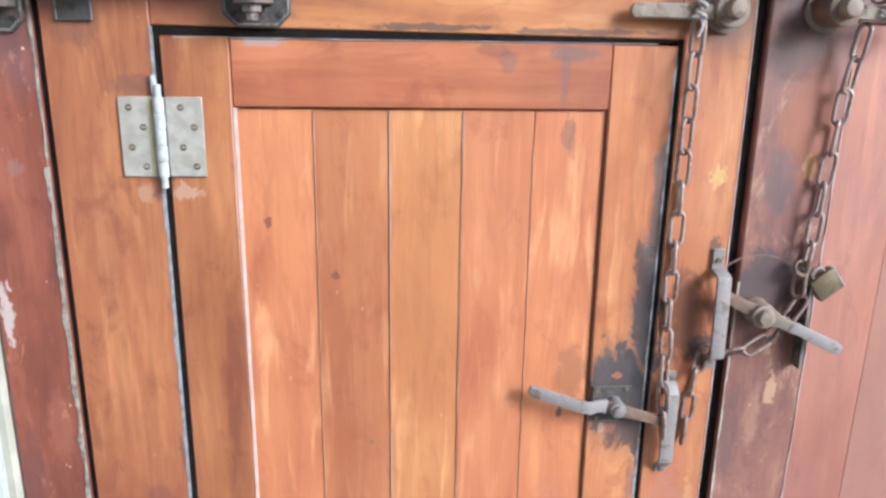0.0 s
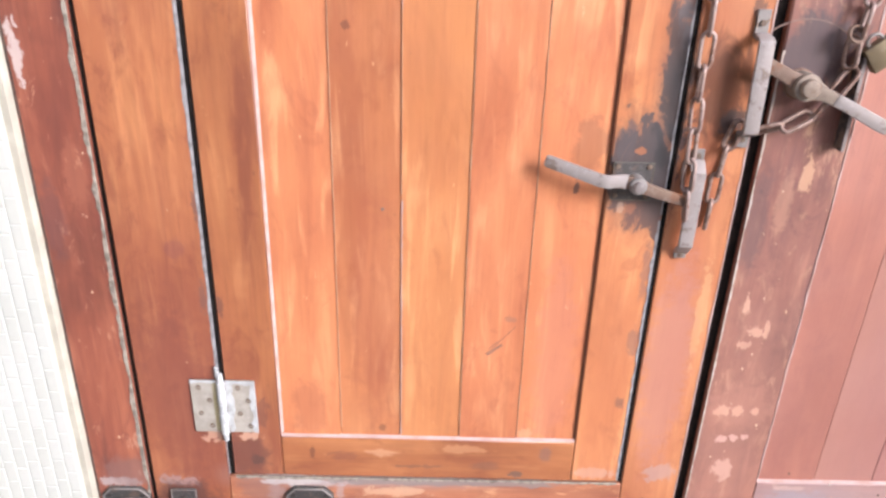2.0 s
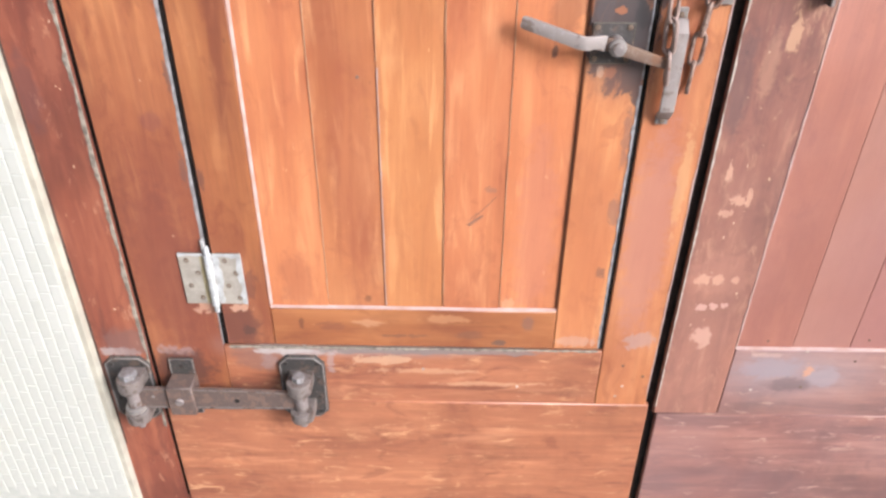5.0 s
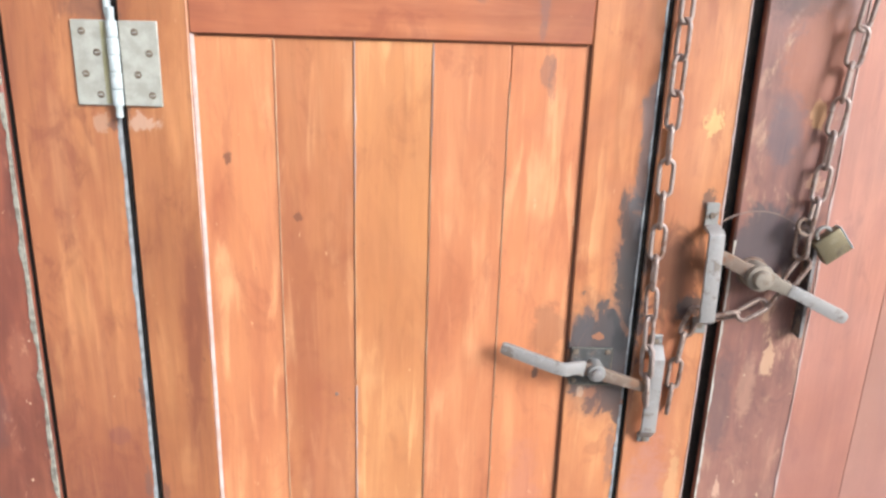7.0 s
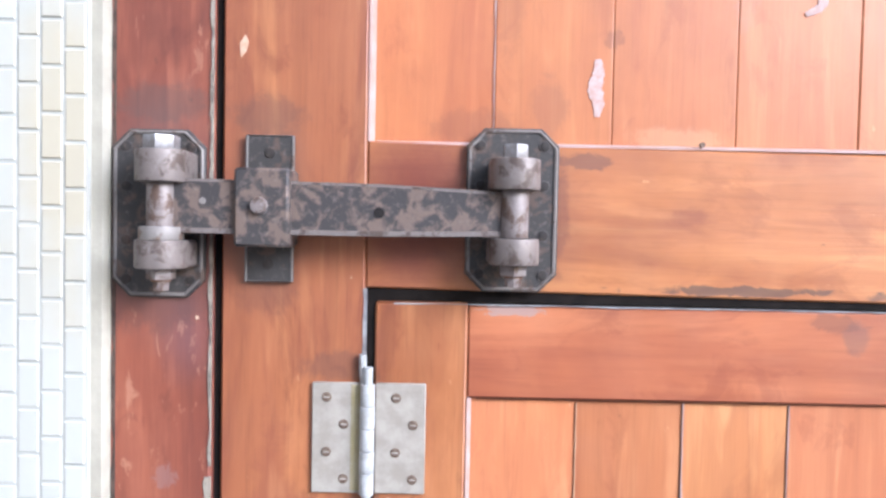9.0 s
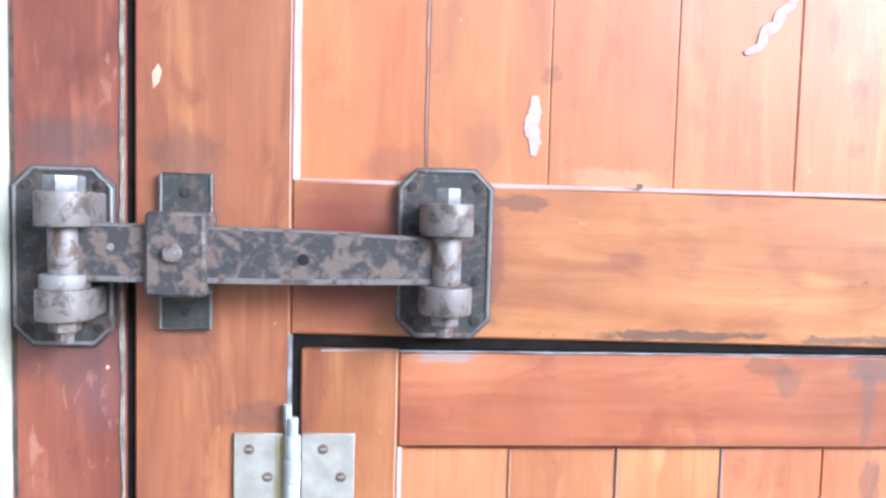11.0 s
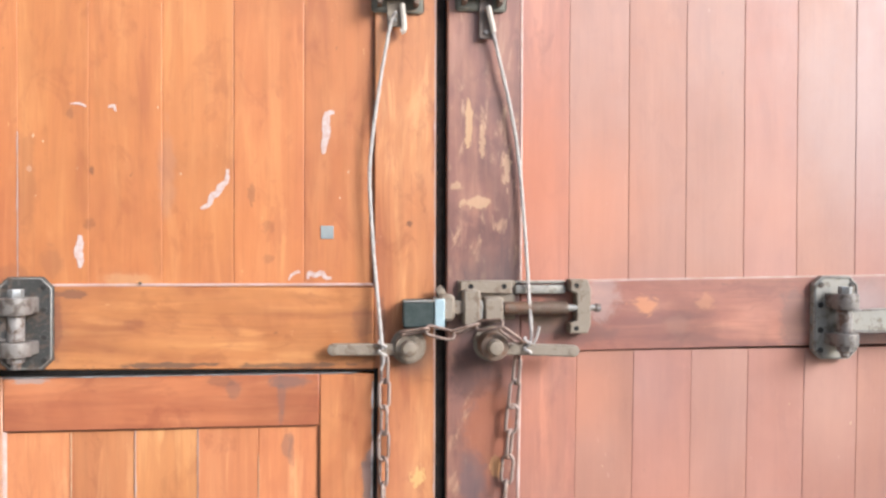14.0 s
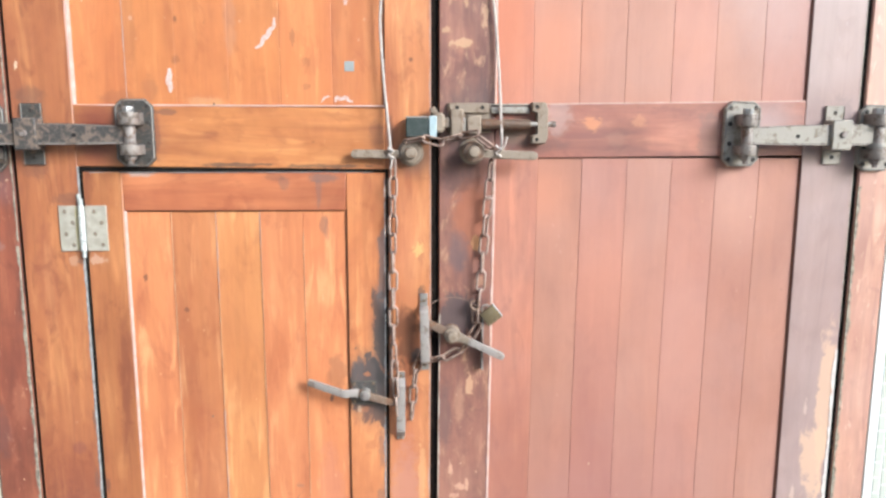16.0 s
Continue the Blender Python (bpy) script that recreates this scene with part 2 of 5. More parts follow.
SOOT_HINGE = [(-1.048, 0.439, 0.036, 0.014, 0.75, (0.36, 0.30, 0.28), 0.55), (-0.965, 0.455, 0.03, 0.03, 0.5, (0.36, 0.22, 0.18), 0.0), (-1.055, 1.62, 0.040, 0.10, 0.6, (0.13, 0.085, 0.07), 0.0), (-1.03, 0.60, 0.12, 0.40, 0.62, (0.185, 0.047, 0.032), 0.0), (-0.92, 0.50, 0.08, 0.16, 0.6, (0.19, 0.05, 0.033), 0.0), (-1.04, 0.62, 0.07, 0.20, 0.35, (0.15, 0.042, 0.030)), (-0.93, 0.50, 0.045, 0.06, 0.7, (0.12, 0.046, 0.032)), (-0.905, 0.585, 0.018, 0.03, 0.55, (0.13, 0.05, 0.034), 0.7), (-0.915, 0.49, 0.012, 0.012, 0.6, (0.06, 0.035, 0.03), 0.75), (-1.05, 1.30, 0.03, 0.14, 0.3, (0.20, 0.055, 0.034)), (-1.06, 1.705, 0.04, 0.022, 0.40, (0.09, 0.05, 0.04)), (-1.06, 1.54, 0.035, 0.02, 0.35, (0.12, 0.045, 0.032)), (-0.995, 1.475, 0.035, 0.018, 0.45, (0.10, 0.05, 0.042)),
              (-0.955, 1.40, 0.006, 0.08, 0.5, None), (-1.05, 0.40, 0.07, 0.05, 0.7, (0.07, 0.035, 0.03)), (-0.99, 1.335, 0.012, 0.013, 0.55, (0.44, 0.26, 0.17), 0.7), (-0.935, 1.337, 0.020, 0.013, 0.5, (0.5, 0.34, 0.25), 0.7), (-0.975, 1.333, 0.008, 0.008, 0.6, (0.10, 0.05, 0.04), 0.7), (-0.985, 0.538, 0.016, 0.014, 0.6, BARE, 0.75), (-0.925, 0.540, 0.020, 0.010, 0.7, BARE, 0.75),
              (-0.972, 0.955, 0.006, 0.022, 0.6, (0.10, 0.06, 0.055), 0.7), (-0.976, 0.805, 0.006, 0.03, 0.5, (0.12, 0.07, 0.06), 0.7), (-1.01, 0.885, 0.018, 0.022, 0.35, (0.15, 0.05, 0.05)), (-0.951, 0.79, 0.006, 0.018, 0.6, (0.10, 0.045, 0.035), 0.7)]
# the pinkish blob at x -0.240, z 0.69 is a painted sheen
STILE_MARKS = [(-0.335, 0.68, 0.055, 0.34, 0.65, (0.41, 0.143, 0.062), 0.0), (-0.235, 0.74, 0.060, 0.48, 0.7, (0.36, 0.118, 0.062), 0.0), (-0.235, 1.36, 0.05, 0.16, 0.4, (0.44, 0.17, 0.095), 0.0), (-0.228, 1.15, 0.042, 0.085, 0.75, (0.10, 0.034, 0.016), 0.5), (-0.205, 1.10, 0.022, 0.026, 0.8, None, 0.6), (-0.20, 1.255, 0.010, 0.016, 0.65, None, 0.6), (-0.214, 1.572, 0.048, 0.058, 0.85, (0.065, 0.046, 0.038), 0.0), (-0.27, 1.62, 0.010, 0.06, 0.45, (0.09, 0.05, 0.04)), (-0.240, 0.69, 0.045, 0.23, 0.55, (0.40, 0.19, 0.145)), (-0.206, 1.357, 0.012, 0.018, 0.6, (0.62, 0.42, 0.16), 0.75), (-0.222, 1.785, 0.005, 0.005, 0.7, BURNT, 0.8), (-0.22, 0.48, 0.03, 0.02, 0.5, (0.36, 0.27, 0.25), 0.7), (-0.20, 0.80, 0.010, 0.10, 0.5, (0.55, 0.32, 0.15), 0.6)]

wood_board = varnished("varnished_board", **ORANGE, grime=0.10, shift=0.17, flame=0.6, calm=0.65, patchy=0.35, blobs=[(-0.425, 1.415, 0.010, 0.022, 0.45, (0.16, 0.09, 0.075), 0.7), (-0.418, 1.40, 0.006, 0.03, 0.35, (0.16, 0.09, 0.075), 0.6), (-0.40, 1.06, 0.032, 0.05, 0.4, (0.12, 0.06, 0.04)), (-0.414, 0.997, 0.006, 0.011, 0.8, (0.09, 0.05, 0.04), 0.8), (-0.42, 0.70, 0.04, 0.22, 0.4, (0.42, 0.17, 0.115)), (-0.71, 0.78, 0.045, 0.24, 0.35, (0.30, 0.092, 0.048)), (-0.82, 0.60, 0.035, 0.07, 0.35, (0.26, 0.08, 0.045)), (-0.745, 1.217, 0.006, 0.006, 0.6, BURNT, 0.8), (-0.834, 1.293, 0.005, 0.007, 0.65, BURNT, 0.8), (-0.455, 0.553, 0.012, 0.012, 0.6, (0.55, 0.31, 0.17), 0.8), (-0.70, 0.56, 0.008, 0.008, 0.5, BURNT, 0.75), (-0.495, 0.775, 0.010, 0.005, 0.5, (0.22, 0.12, 0.09), 0.7)])
wood_board_high = varnished("varnished_board_high", **HONEY, grime=0.2, rough=0.5, shift=0.07, flame=0.25, patchy=0.3, calm=0.7, blobs=[(-0.742, 1.783, 0.008, 0.012, 0.35, BURNT, 0.6), (-0.738, 1.868, 0.004, 0.008, 0.6, BURNT, 0.75), (-0.484, 1.834, 0.006, 0.020, 0.5, (0.20, 0.075, 0.035), 0.65), (-0.458, 1.780, 0.013, 0.014, 0.3, (0.18, 0.06, 0.03), 0.55), (-0.457, 1.727, 0.013, 0.009, 0.32, (0.16, 0.05, 0.03), 0.55), (-0.62, 1.87, 0.016, 0.09, 0.22, (0.30, 0.19, 0.15)), (-0.77, 1.961, 0.007, 0.010, 0.4, (0.14, 0.06, 0.035), 0.6), (-0.87, 1.70, 0.05, 0.02, 0.3, (0.16, 0.06, 0.035)), (-0.80, 1.72, 0.02, 0.035, 0.3, (0.18, 0.07, 0.04)), (-0.68, 1.69, 0.05, 0.014, 0.35, (0.55, 0.34, 0.17)), (-0.834, 1.871, 0.005, 0.005, 0.8, BARE, 0.8), (-0.84, 1.845, 0.02, 0.11, 0.3, (0.22, 0.075, 0.035))])
wood_stile = varnished("varnished_stile", **ORANGE, grime=0.2, shift=0.15, blobs=SOOT_LATCH + STILE_MARKS)
wood_stile_umber = varnished("umber_stile", **UMBER, grime=0.2, shift=0.15, blobs=SOOT_HINGE)
wood_stile_russet = varnished("russet_stile", **RUSSET, grime=0.2, shift=0.15, blobs=SOOT_HINGE)
wood_rail = varnished("varnished_rail", **AMBER, along="x", grime=0.2, shift=0.15, calm=0.75, flame=0.35, blobs=[(-0.834, 1.62, 0.066, 0.10, 0.65, (0.13, 0.07, 0.055), 0.0), (-0.225, 1.60, 0.10, 0.06, 0.5, (0.13, 0.06, 0.045), 0.0), (-0.62, 1.552, 0.10, 0.005, 0.7, None, 0.6), (-0.42, 1.549, 0.10, 0.005, 0.6, None, 0.6), (-0.30, 1.62, 0.02, 0.04, 0.4, (0.12, 0.05, 0.035)), (-0.925, 1.62, 0.085, 0.13, 0.95, (0.16, 0.036, 0.022), 0.0), (-0.765, 1.668, 0.035, 0.009, 0.65, (0.14, 0.065, 0.045), 0.7), (-0.79, 1.62, 0.012, 0.06, 0.45, (0.14, 0.05, 0.035)), (-0.67, 1.62, 0.02, 0.010, 0.4, (0.2, 0.06, 0.03))])
wood_rail_russet = varnished("russet_rail", **RUSSET, along="x", grime=0.2, shift=0.15, calm=0.75, flame=0.35, blobs=SOOT_RAIL + [(-0.420, 0.512, 0.012, 0.020, 0.5, (0.15, 0.10, 0.09)), (-0.52, 0.486, 0.030, 0.011, 0.4, (0.12, 0.07, 0.055)), (-0.47, 0.468, 0.014, 0.006, 0.7, (0.08, 0.065, 0.06), 0.75), (-0.64, 0.482, 0.050, 0.004, 0.55, (0.12, 0.06, 0.045), 0.6), (-0.82, 0.507, 0.005, 0.014, 0.6, BURNT, 0.75), (-0.77, 0.50, 0.03, 0.012, 0.45, (0.16, 0.06, 0.04), 0.6), (-0.70, 0.51, 0.03, 0.010, 0.45, (0.55, 0.32, 0.18), 0.6), (-0.56, 0.52, 0.05, 0.010, 0.45, (0.52, 0.27, 0.13), 0.6)])
wood_rail_low = varnished("varnished_rail_worn", pale=(0.50, 0.205, 0.10), mid=(0.38, 0.14, 0.07), deep=(0.24, 0.08, 0.045), along="x", flecks=0.4, fleck_soft=0.08, grime=0.3, shift=0.1, blobs=[(-0.70, 0.447, 0.26, 0.020, 0.6, (0.30, 0.235, 0.22), 0.0), (-0.828, 0.440, 0.066, 0.012, 0.75, (0.38, 0.32, 0.30), 0.55), (-0.888, 0.42, 0.018, 0.026, 0.6, (0.36, 0.29, 0.27), 0.55), (-0.775, 0.42, 0.010, 0.026, 0.5, (0.36, 0.29, 0.27), 0.55), (-0.60, 0.446, 0.25, 0.008, 0.75, (0.20, 0.17, 0.155), 0.6), (-0.90, 0.425, 0.06, 0.04, 0.5, (0.20, 0.11, 0.09)), (-0.86, 0.445, 0.06, 0.012, 0.7, (0.44, 0.40, 0.37), 0.6), (-0.68, 0.425, 0.06, 0.012, 0.6, (0.56, 0.36, 0.22), 0.7), (-0.60, 0.40, 0.10, 0.008, 0.5, (0.54, 0.32, 0.18), 0.6), (-0.48, 0.37, 0.12, 0.006, 0.5, (0.54, 0.32, 0.18), 0.6)])
# greyish blob at x 0.60, z 1.98 paints in the sky's reflection
# wide dark blob at x 0.24, z 0.62 paints in the weaker light low down
wood_right = varnished("dull_red_board", **RED, grime=0.12, rough=0.56, shift=0.12, haze=0.17, flame=0.0, patchy=0.3, calm=0.4, blobs=[(0.10, 1.82, 0.12, 0.16, 0.6, (0.47, 0.165, 0.082), 0.0), (0.42, 1.82, 0.12, 0.14, 0.4, (0.44, 0.19, 0.12), 0.0), (0.60, 1.98, 0.16, 0.24, 0.6, (0.36, 0.225, 0.20), 0.0), (0.08, 1.48, 0.08, 0.12, 0.5, (0.50, 0.195, 0.11), 0.0), (0.24, 1.28, 0.11, 0.18, 0.4, (0.48, 0.20, 0.13), 0.0), (0.24, 0.62, 0.26, 0.42, 0.7, (0.275, 0.112, 0.094), 0.0), (0.42, 1.15, 0.12, 0.24, 0.35, (0.44, 0.20, 0.145), 0.0), (0.55, 1.45, 0.10, 0.14, 0.35, (0.48, 0.25, 0.18), 0.0)])
wood_right_warm = varnished("red_board", pale=(0.46, 0.165, 0.085), mid=(0.36, 0.118, 0.062), deep=(0.26, 0.080, 0.046), grime=0.2, rough=0.58, shift=0.08, haze=0.16, flame=0.2, blobs=[(0.02, 0.62, 0.12, 0.38, 0.75, (0.24, 0.09, 0.066), 0.0), (0.0, 1.86, 0.12, 0.26, 0.75, (0.44, 0.138, 0.062), 0.0)])
# blob at x 0.47 paints the hinge plate's shadow onto the rail
wood_right_rail = varnished("dull_red_rail", pale=(0.375, 0.148, 0.084), mid=(0.275, 0.098, 0.058), deep=(0.175, 0.061, 0.040), along="x", grime=0.45, rough=0.45, shift=0.2, haze=0.07, flame=0.3, patchy=0.6, blobs=[(-0.02, 1.6, 0.05, 0.06, 0.5, (0.09, 0.05, 0.045)), (0.02, 1.622, 0.06, 0.028, 0.6, (0.12, 0.085, 0.05), 0.5), (0.06, 1.595, 0.09, 0.025, 0.4, (0.13, 0.07, 0.06)), (0.115, 1.66, 0.035, 0.05, 0.3, (0.46, 0.38, 0.35)), (0.47, 1.62, 0.035, 0.07, 0.45, (0.12, 0.08, 0.07)), (0.19, 1.645, 0.03, 0.018, 0.6, (0.56, 0.23, 0.10), 0.5), (0.30, 1.65, 0.02, 0.02, 0.35, (0.52, 0.24, 0.12), 0.5), (0.25, 1.61, 0.03, 0.02, 0.35, (0.26, 0.13, 0.10)), (0.60, 1.64, 0.10, 0.08, 0.75, (0.33, 0.235, 0.225), 0.0)])
# the soft blue-grey blobs paint in a reflection along the rail
wood_right_low = varnished("weathered_bottom_rail", **BROWN, along="x", flecks=0.4, fleck_colour=(0.46, 0.28, 0.2), fleck_soft=0.05, grime=0.5, rough=0.42, shift=0.2, haze=0.22, patchy=0.7, blobs=[(0.08, 0.41, 0.20, 0.08, 0.7, (0.31, 0.235, 0.235), 0.0), (0.03, 0.42, 0.07, 0.03, 0.45, (0.28, 0.26, 0.29)), (0.13, 0.40, 0.04, 0.03, 0.4, (0.34, 0.31, 0.33)), (0.07, 0.38, 0.05, 0.02, 0.5, (0.09, 0.06, 0.06)), (0.10, 0.415, 0.010, 0.016, 0.7, (0.55, 0.27, 0.15), 0.7), (0.02, 0.45, 0.03, 0.006, 0.5, (0.5, 0.34, 0.27), 0.6)])
wood_meeting = varnished("scuffed_brown_stile", pale=(0.335, 0.138, 0.088), mid=(0.228, 0.086, 0.060), deep=(0.125, 0.050, 0.042), flecks=0.55, fleck_colour=(0.45, 0.25, 0.15), fleck_soft=0.08, grime=0.4, rough=0.5, shift=0.1, haze=0.04, patchy=0.7, blobs=[(-0.11, 0.52, 0.10, 0.42, 0.65, (0.345, 0.162, 0.113), 0.0), (-0.105, 1.20, 0.060, 0.070, 0.75, (0.055, 0.045, 0.048), 0.55), (-0.10, 1.64, 0.10, 0.11, 0.75, (0.075, 0.058, 0.058), 0.0), (-0.085, 1.43, 0.05, 0.11, 0.65, (0.30, 0.09, 0.038)), (-0.115, 1.53, 0.05, 0.05, 0.5, (0.05, 0.022, 0.02)), (-0.115, 1.35, 0.03, 0.06, 0.5, (0.10, 0.075, 0.085)), (-0.074, 1.37, 0.010, 0.022, 0.7, (0.55, 0.28, 0.12), 0.75), (-0.063, 1.28, 0.012, 0.012, 0.5, (0.5, 0.28, 0.17), 0.7), (-0.122, 1.96, 0.007, 0.045, 0.75, (0.52, 0.30, 0.15), 0.75), (-0.098, 1.93, 0.006, 0.035, 0.6, (0.5, 0.29, 0.16), 0.7), (-0.055, 1.88, 0.008, 0.03, 0.6, (0.54, 0.32, 0.19), 0.7), (-0.11, 1.823, 0.030, 0.010, 0.6, (0.54, 0.33, 0.18), 0.7), (-0.14, 1.85, 0.010, 0.008, 0.5, (0.54, 0.33, 0.18), 0.7),
                         (-0.086, 1.025, 0.010, 0.03, 0.6, (0.56, 0.33, 0.19), 0.7), (-0.110, 0.98, 0.016, 0.06, 0.45, (0.42, 0.22, 0.14)), (-0.145, 0.95, 0.02, 0.10, 0.45, (0.09, 0.06, 0.06)), (-0.130, 0.81, 0.005, 0.022, 0.7, BARE, 0.75), (-0.106, 0.765, 0.012, 0.010, 0.65, BARE, 0.75), (-0.090, 0.77, 0.005, 0.020, 0.65, BARE, 0.75), (-0.120, 0.74, 0.012, 0.008, 0.55, BARE, 0.75), (-0.134, 0.612, 0.012, 0.011, 0.8, BARE, 0.8), (-0.108, 0.612, 0.012, 0.012, 0.8, BARE, 0.8), (-0.078, 0.612, 0.007, 0.008, 0.75, BARE, 0.8), (-0.125, 0.555, 0.011, 0.008, 0.7, (0.54, 0.33, 0.26), 0.8), (-0.103, 0.557, 0.009, 0.007, 0.7, (0.54, 0.33, 0.26), 0.8), (-0.085, 0.560, 0.007, 0.006, 0.7, (0.54, 0.33, 0.26), 0.8), (-0.112, 0.49, 0.020, 0.024, 0.7, (0.52, 0.31, 0.23), 0.75), (-0.10, 0.62, 0.07, 0.05, 0.3, (0.40, 0.19, 0.13))])
wood_right_stile = varnished("grey_brown_stile", pale=(0.33, 0.205, 0.175), mid=(0.26, 0.155, 0.135), deep=(0.19, 0.110, 0.098), grime=0.3, rough=0.42, shift=0.1, haze=0.35, flame=0.0, calm=0.6, blobs=[(0.800, 0.96, 0.026, 0.20, 0.75, (0.53, 0.345, 0.24), 0.7), (0.784, 0.82, 0.034, 0.10, 0.75, (0.53, 0.345, 0.24), 0.7), (0.735, 0.72, 0.006, 0.03, 0.5, (0.56, 0.40, 0.32), 0.8), (0.752, 0.95, 0.004, 0.02, 0.5, (0.56, 0.40, 0.32), 0.8), (0.775, 1.63, 0.05, 0.09, 0.35, (0.12, 0.09, 0.09))])
wood_post = varnished("red_brown_post", **POST, flecks=0.12, fleck_colour=(0.42, 0.2, 0.12), grime=0.3, rough=0.44, shift=0.1, patchy=0.65, blobs=[(-1.156, 0.436, 0.046, 0.012, 0.7, (0.36, 0.31, 0.29), 0.55), (-1.155, 1.615, 0.068, 0.115, 0.75, (0.13, 0.095, 0.09), 0.0), (-1.13, 1.50, 0.03, 0.05, 0.4, (0.17, 0.09, 0.10), 0.0), (-1.155, 1.715, 0.05, 0.02, 0.45, (0.09, 0.06, 0.05)), (-1.155, 1.535, 0.06, 0.035, 0.4, (0.08, 0.04, 0.035)), (-1.14, 0.46, 0.05, 0.04, 0.5, (0.16, 0.10, 0.09)), (-1.186, 1.17, 0.009, 0.045, 0.75, (0.5, 0.42, 0.38), 0.75), (-1.152, 1.37, 0.012, 0.012, 0.4, (0.26, 0.17, 0.16), 0.6), (-1.135, 1.0, 0.02, 0.06, 0.35, (0.36, 0.13, 0.07)), (-1.18, 0.93, 0.02, 0.08, 0.4, (0.10, 0.045, 0.045))])
wood_post_right = varnished("faded_post", pale=(0.52, 0.27, 0.17), mid=(0.43, 0.20, 0.13), deep=(0.32, 0.135, 0.095), flecks=0.12, fleck_colour=(0.58, 0.36, 0.24), grime=0.2, rough=0.45, shift=0.1, haze=0.25)
# light and shade painted into the beads; the pale one also serves worn edges
bead_in_shade = plain("shadowed_bead", (0.09, 0.032, 0.018), (0.14, 0.05, 0.026), 60, 0.55)
lit_bead_worn_edge = plain("lit_bead_and_worn_edge", (0.43, 0.31, 0.275), (0.36, 0.225, 0.18), 30, 0.55, 0.3)
chip = plain("flaked_paint_edge", (0.50, 0.44, 0.37), (0.30, 0.22, 0.17), 60, 0.75, 0.4)
chip_beige = plain("grey_beige_flaked_paint", (0.32, 0.275, 0.215), (0.15, 0.122, 0.095), 80, 0.8, 0.6, 0.002)
dirt = plain("caked_dirt", (0.10, 0.065, 0.048), (0.05, 0.034, 0.026), 70, 0.9, 0.5)
bare_edge = plain("bare_whitened_edge", (0.58, 0.53, 0.50), (0.46, 0.40, 0.36), 60, 0.8, 0.4)
chip_grey = plain("worn_grey_edge", (0.31, 0.30, 0.295), (0.17, 0.155, 0.15), 70, 0.6, 0.4)
# black filler for the gaps, standing for the shade inside them
gap_shade = plain("black_gap_shade", (0.010, 0.008, 0.007), (0.018, 0.014, 0.012), 50, 0.9, gloss=0.1)
edge_pale = plain("bare_wood_edge", (0.50, 0.31, 0.19), (0.42, 0.22, 0.12), 60, 0.6, 0.3)
fleck_mat = plain("pale_fleck", (0.56, 0.40, 0.28), (0.48, 0.30, 0.19), 90, 0.8, 0.3)
scuff = plain("grey_scuff", (0.30, 0.15, 0.095), (0.24, 0.12, 0.08), 90, 0.7, 0.3)
dull_fleck = plain("dull_fleck", (0.24, 0.165, 0.13), (0.17, 0.11, 0.09), 90, 0.8, 0.3)
chalk = plain("chalk", (0.52, 0.41, 0.38), (0.46, 0.30, 0.25), 140, 0.9, 0.3)
sticker = plain("grey_sticker", (0.27, 0.275, 0.27), (0.22, 0.225, 0.225), 90, 0.55)

iron_dark = iron("dark_scaled_iron", (0.056, 0.051, 0.047), (0.110, 0.078, 0.060), (0.22, 0.190, 0.165), 0.55, 0.25, 0.5)
iron_strap = iron("rusting_strap_iron", (0.056, 0.050, 0.048), (0.165, 0.120, 0.095), (0.24, 0.195, 0.165), 0.58, 0.2, 0.66)
iron_pale = iron("rubbed_grey_iron", (0.235, 0.20, 0.185), (0.115, 0.075, 0.055), (0.40, 0.365, 0.35), 0.5, 0.3, 0.45)
iron_lug = iron("rubbed_lug_iron", (0.20, 0.168, 0.15), (0.10, 0.074, 0.060), (0.31, 0.275, 0.255), 0.5, 0.3, 0.5)
iron_grey = iron("dusty_grey_steel", (0.25, 0.225, 0.205), (0.17, 0.115, 0.08), (0.35, 0.315, 0.285), 0.5, 0.3, 0.35)
iron_dusty = iron("dust_brown_iron", (0.24, 0.185, 0.140), (0.17, 0.115, 0.080), (0.34, 0.28, 0.225), 0.6, 0.15, 0.4)
iron_smooth = iron("worn_smooth_steel", (0.27, 0.232, 0.212), (0.175, 0.132, 0.108), (0.39, 0.35, 0.33), 0.55, 0.2, 0.35)
iron_rim = iron("rubbed_rim_iron", (0.20, 0.178, 0.16), (0.11, 0.080, 0.062), (0.32, 0.29, 0.26), 0.5, 0.25, 0.35)
iron_brown = iron("dusty_brown_strap_iron", (0.120, 0.086, 0.072), (0.175, 0.112, 0.085), (0.27, 0.205, 0.175), 0.6, 0.15, 0.5)
iron_olive = iron("olive_dusted_iron", (0.150, 0.135, 0.108), (0.20, 0.155, 0.115), (0.29, 0.26, 0.20), 0.6, 0.15, 0.4)
iron_sooty = iron("sooty_plate_iron", (0.075, 0.067, 0.062), (0.12, 0.088, 0.072), (0.25, 0.225, 0.21), 0.6, 0.25, 0.5)
# dusty iron, made paler to hold the sky's glare in its colour
iron_glare = iron("dusty_glare_iron", (0.285, 0.25, 0.215), (0.18, 0.142, 0.110), (0.37, 0.335, 0.30), 0.55, 0.15, 0.4)
pin_steel = plain("pale_pin_steel", (0.32, 0.315, 0.315), (0.21, 0.19, 0.18), 90, 0.4, 0.3, 0.0008, 0.35)
iron_rust = iron("rusty_brown_iron", (0.18, 0.118, 0.085), (0.19, 0.098, 0.058), (0.34, 0.265, 0.21), 0.6, 0.25, 0.5)
chain_steel = iron("rusty_chain_steel", (0.30, 0.215, 0.18), (0.21, 0.118, 0.082), (0.50, 0.415, 0.375), 0.45, 0.3, 0.45)
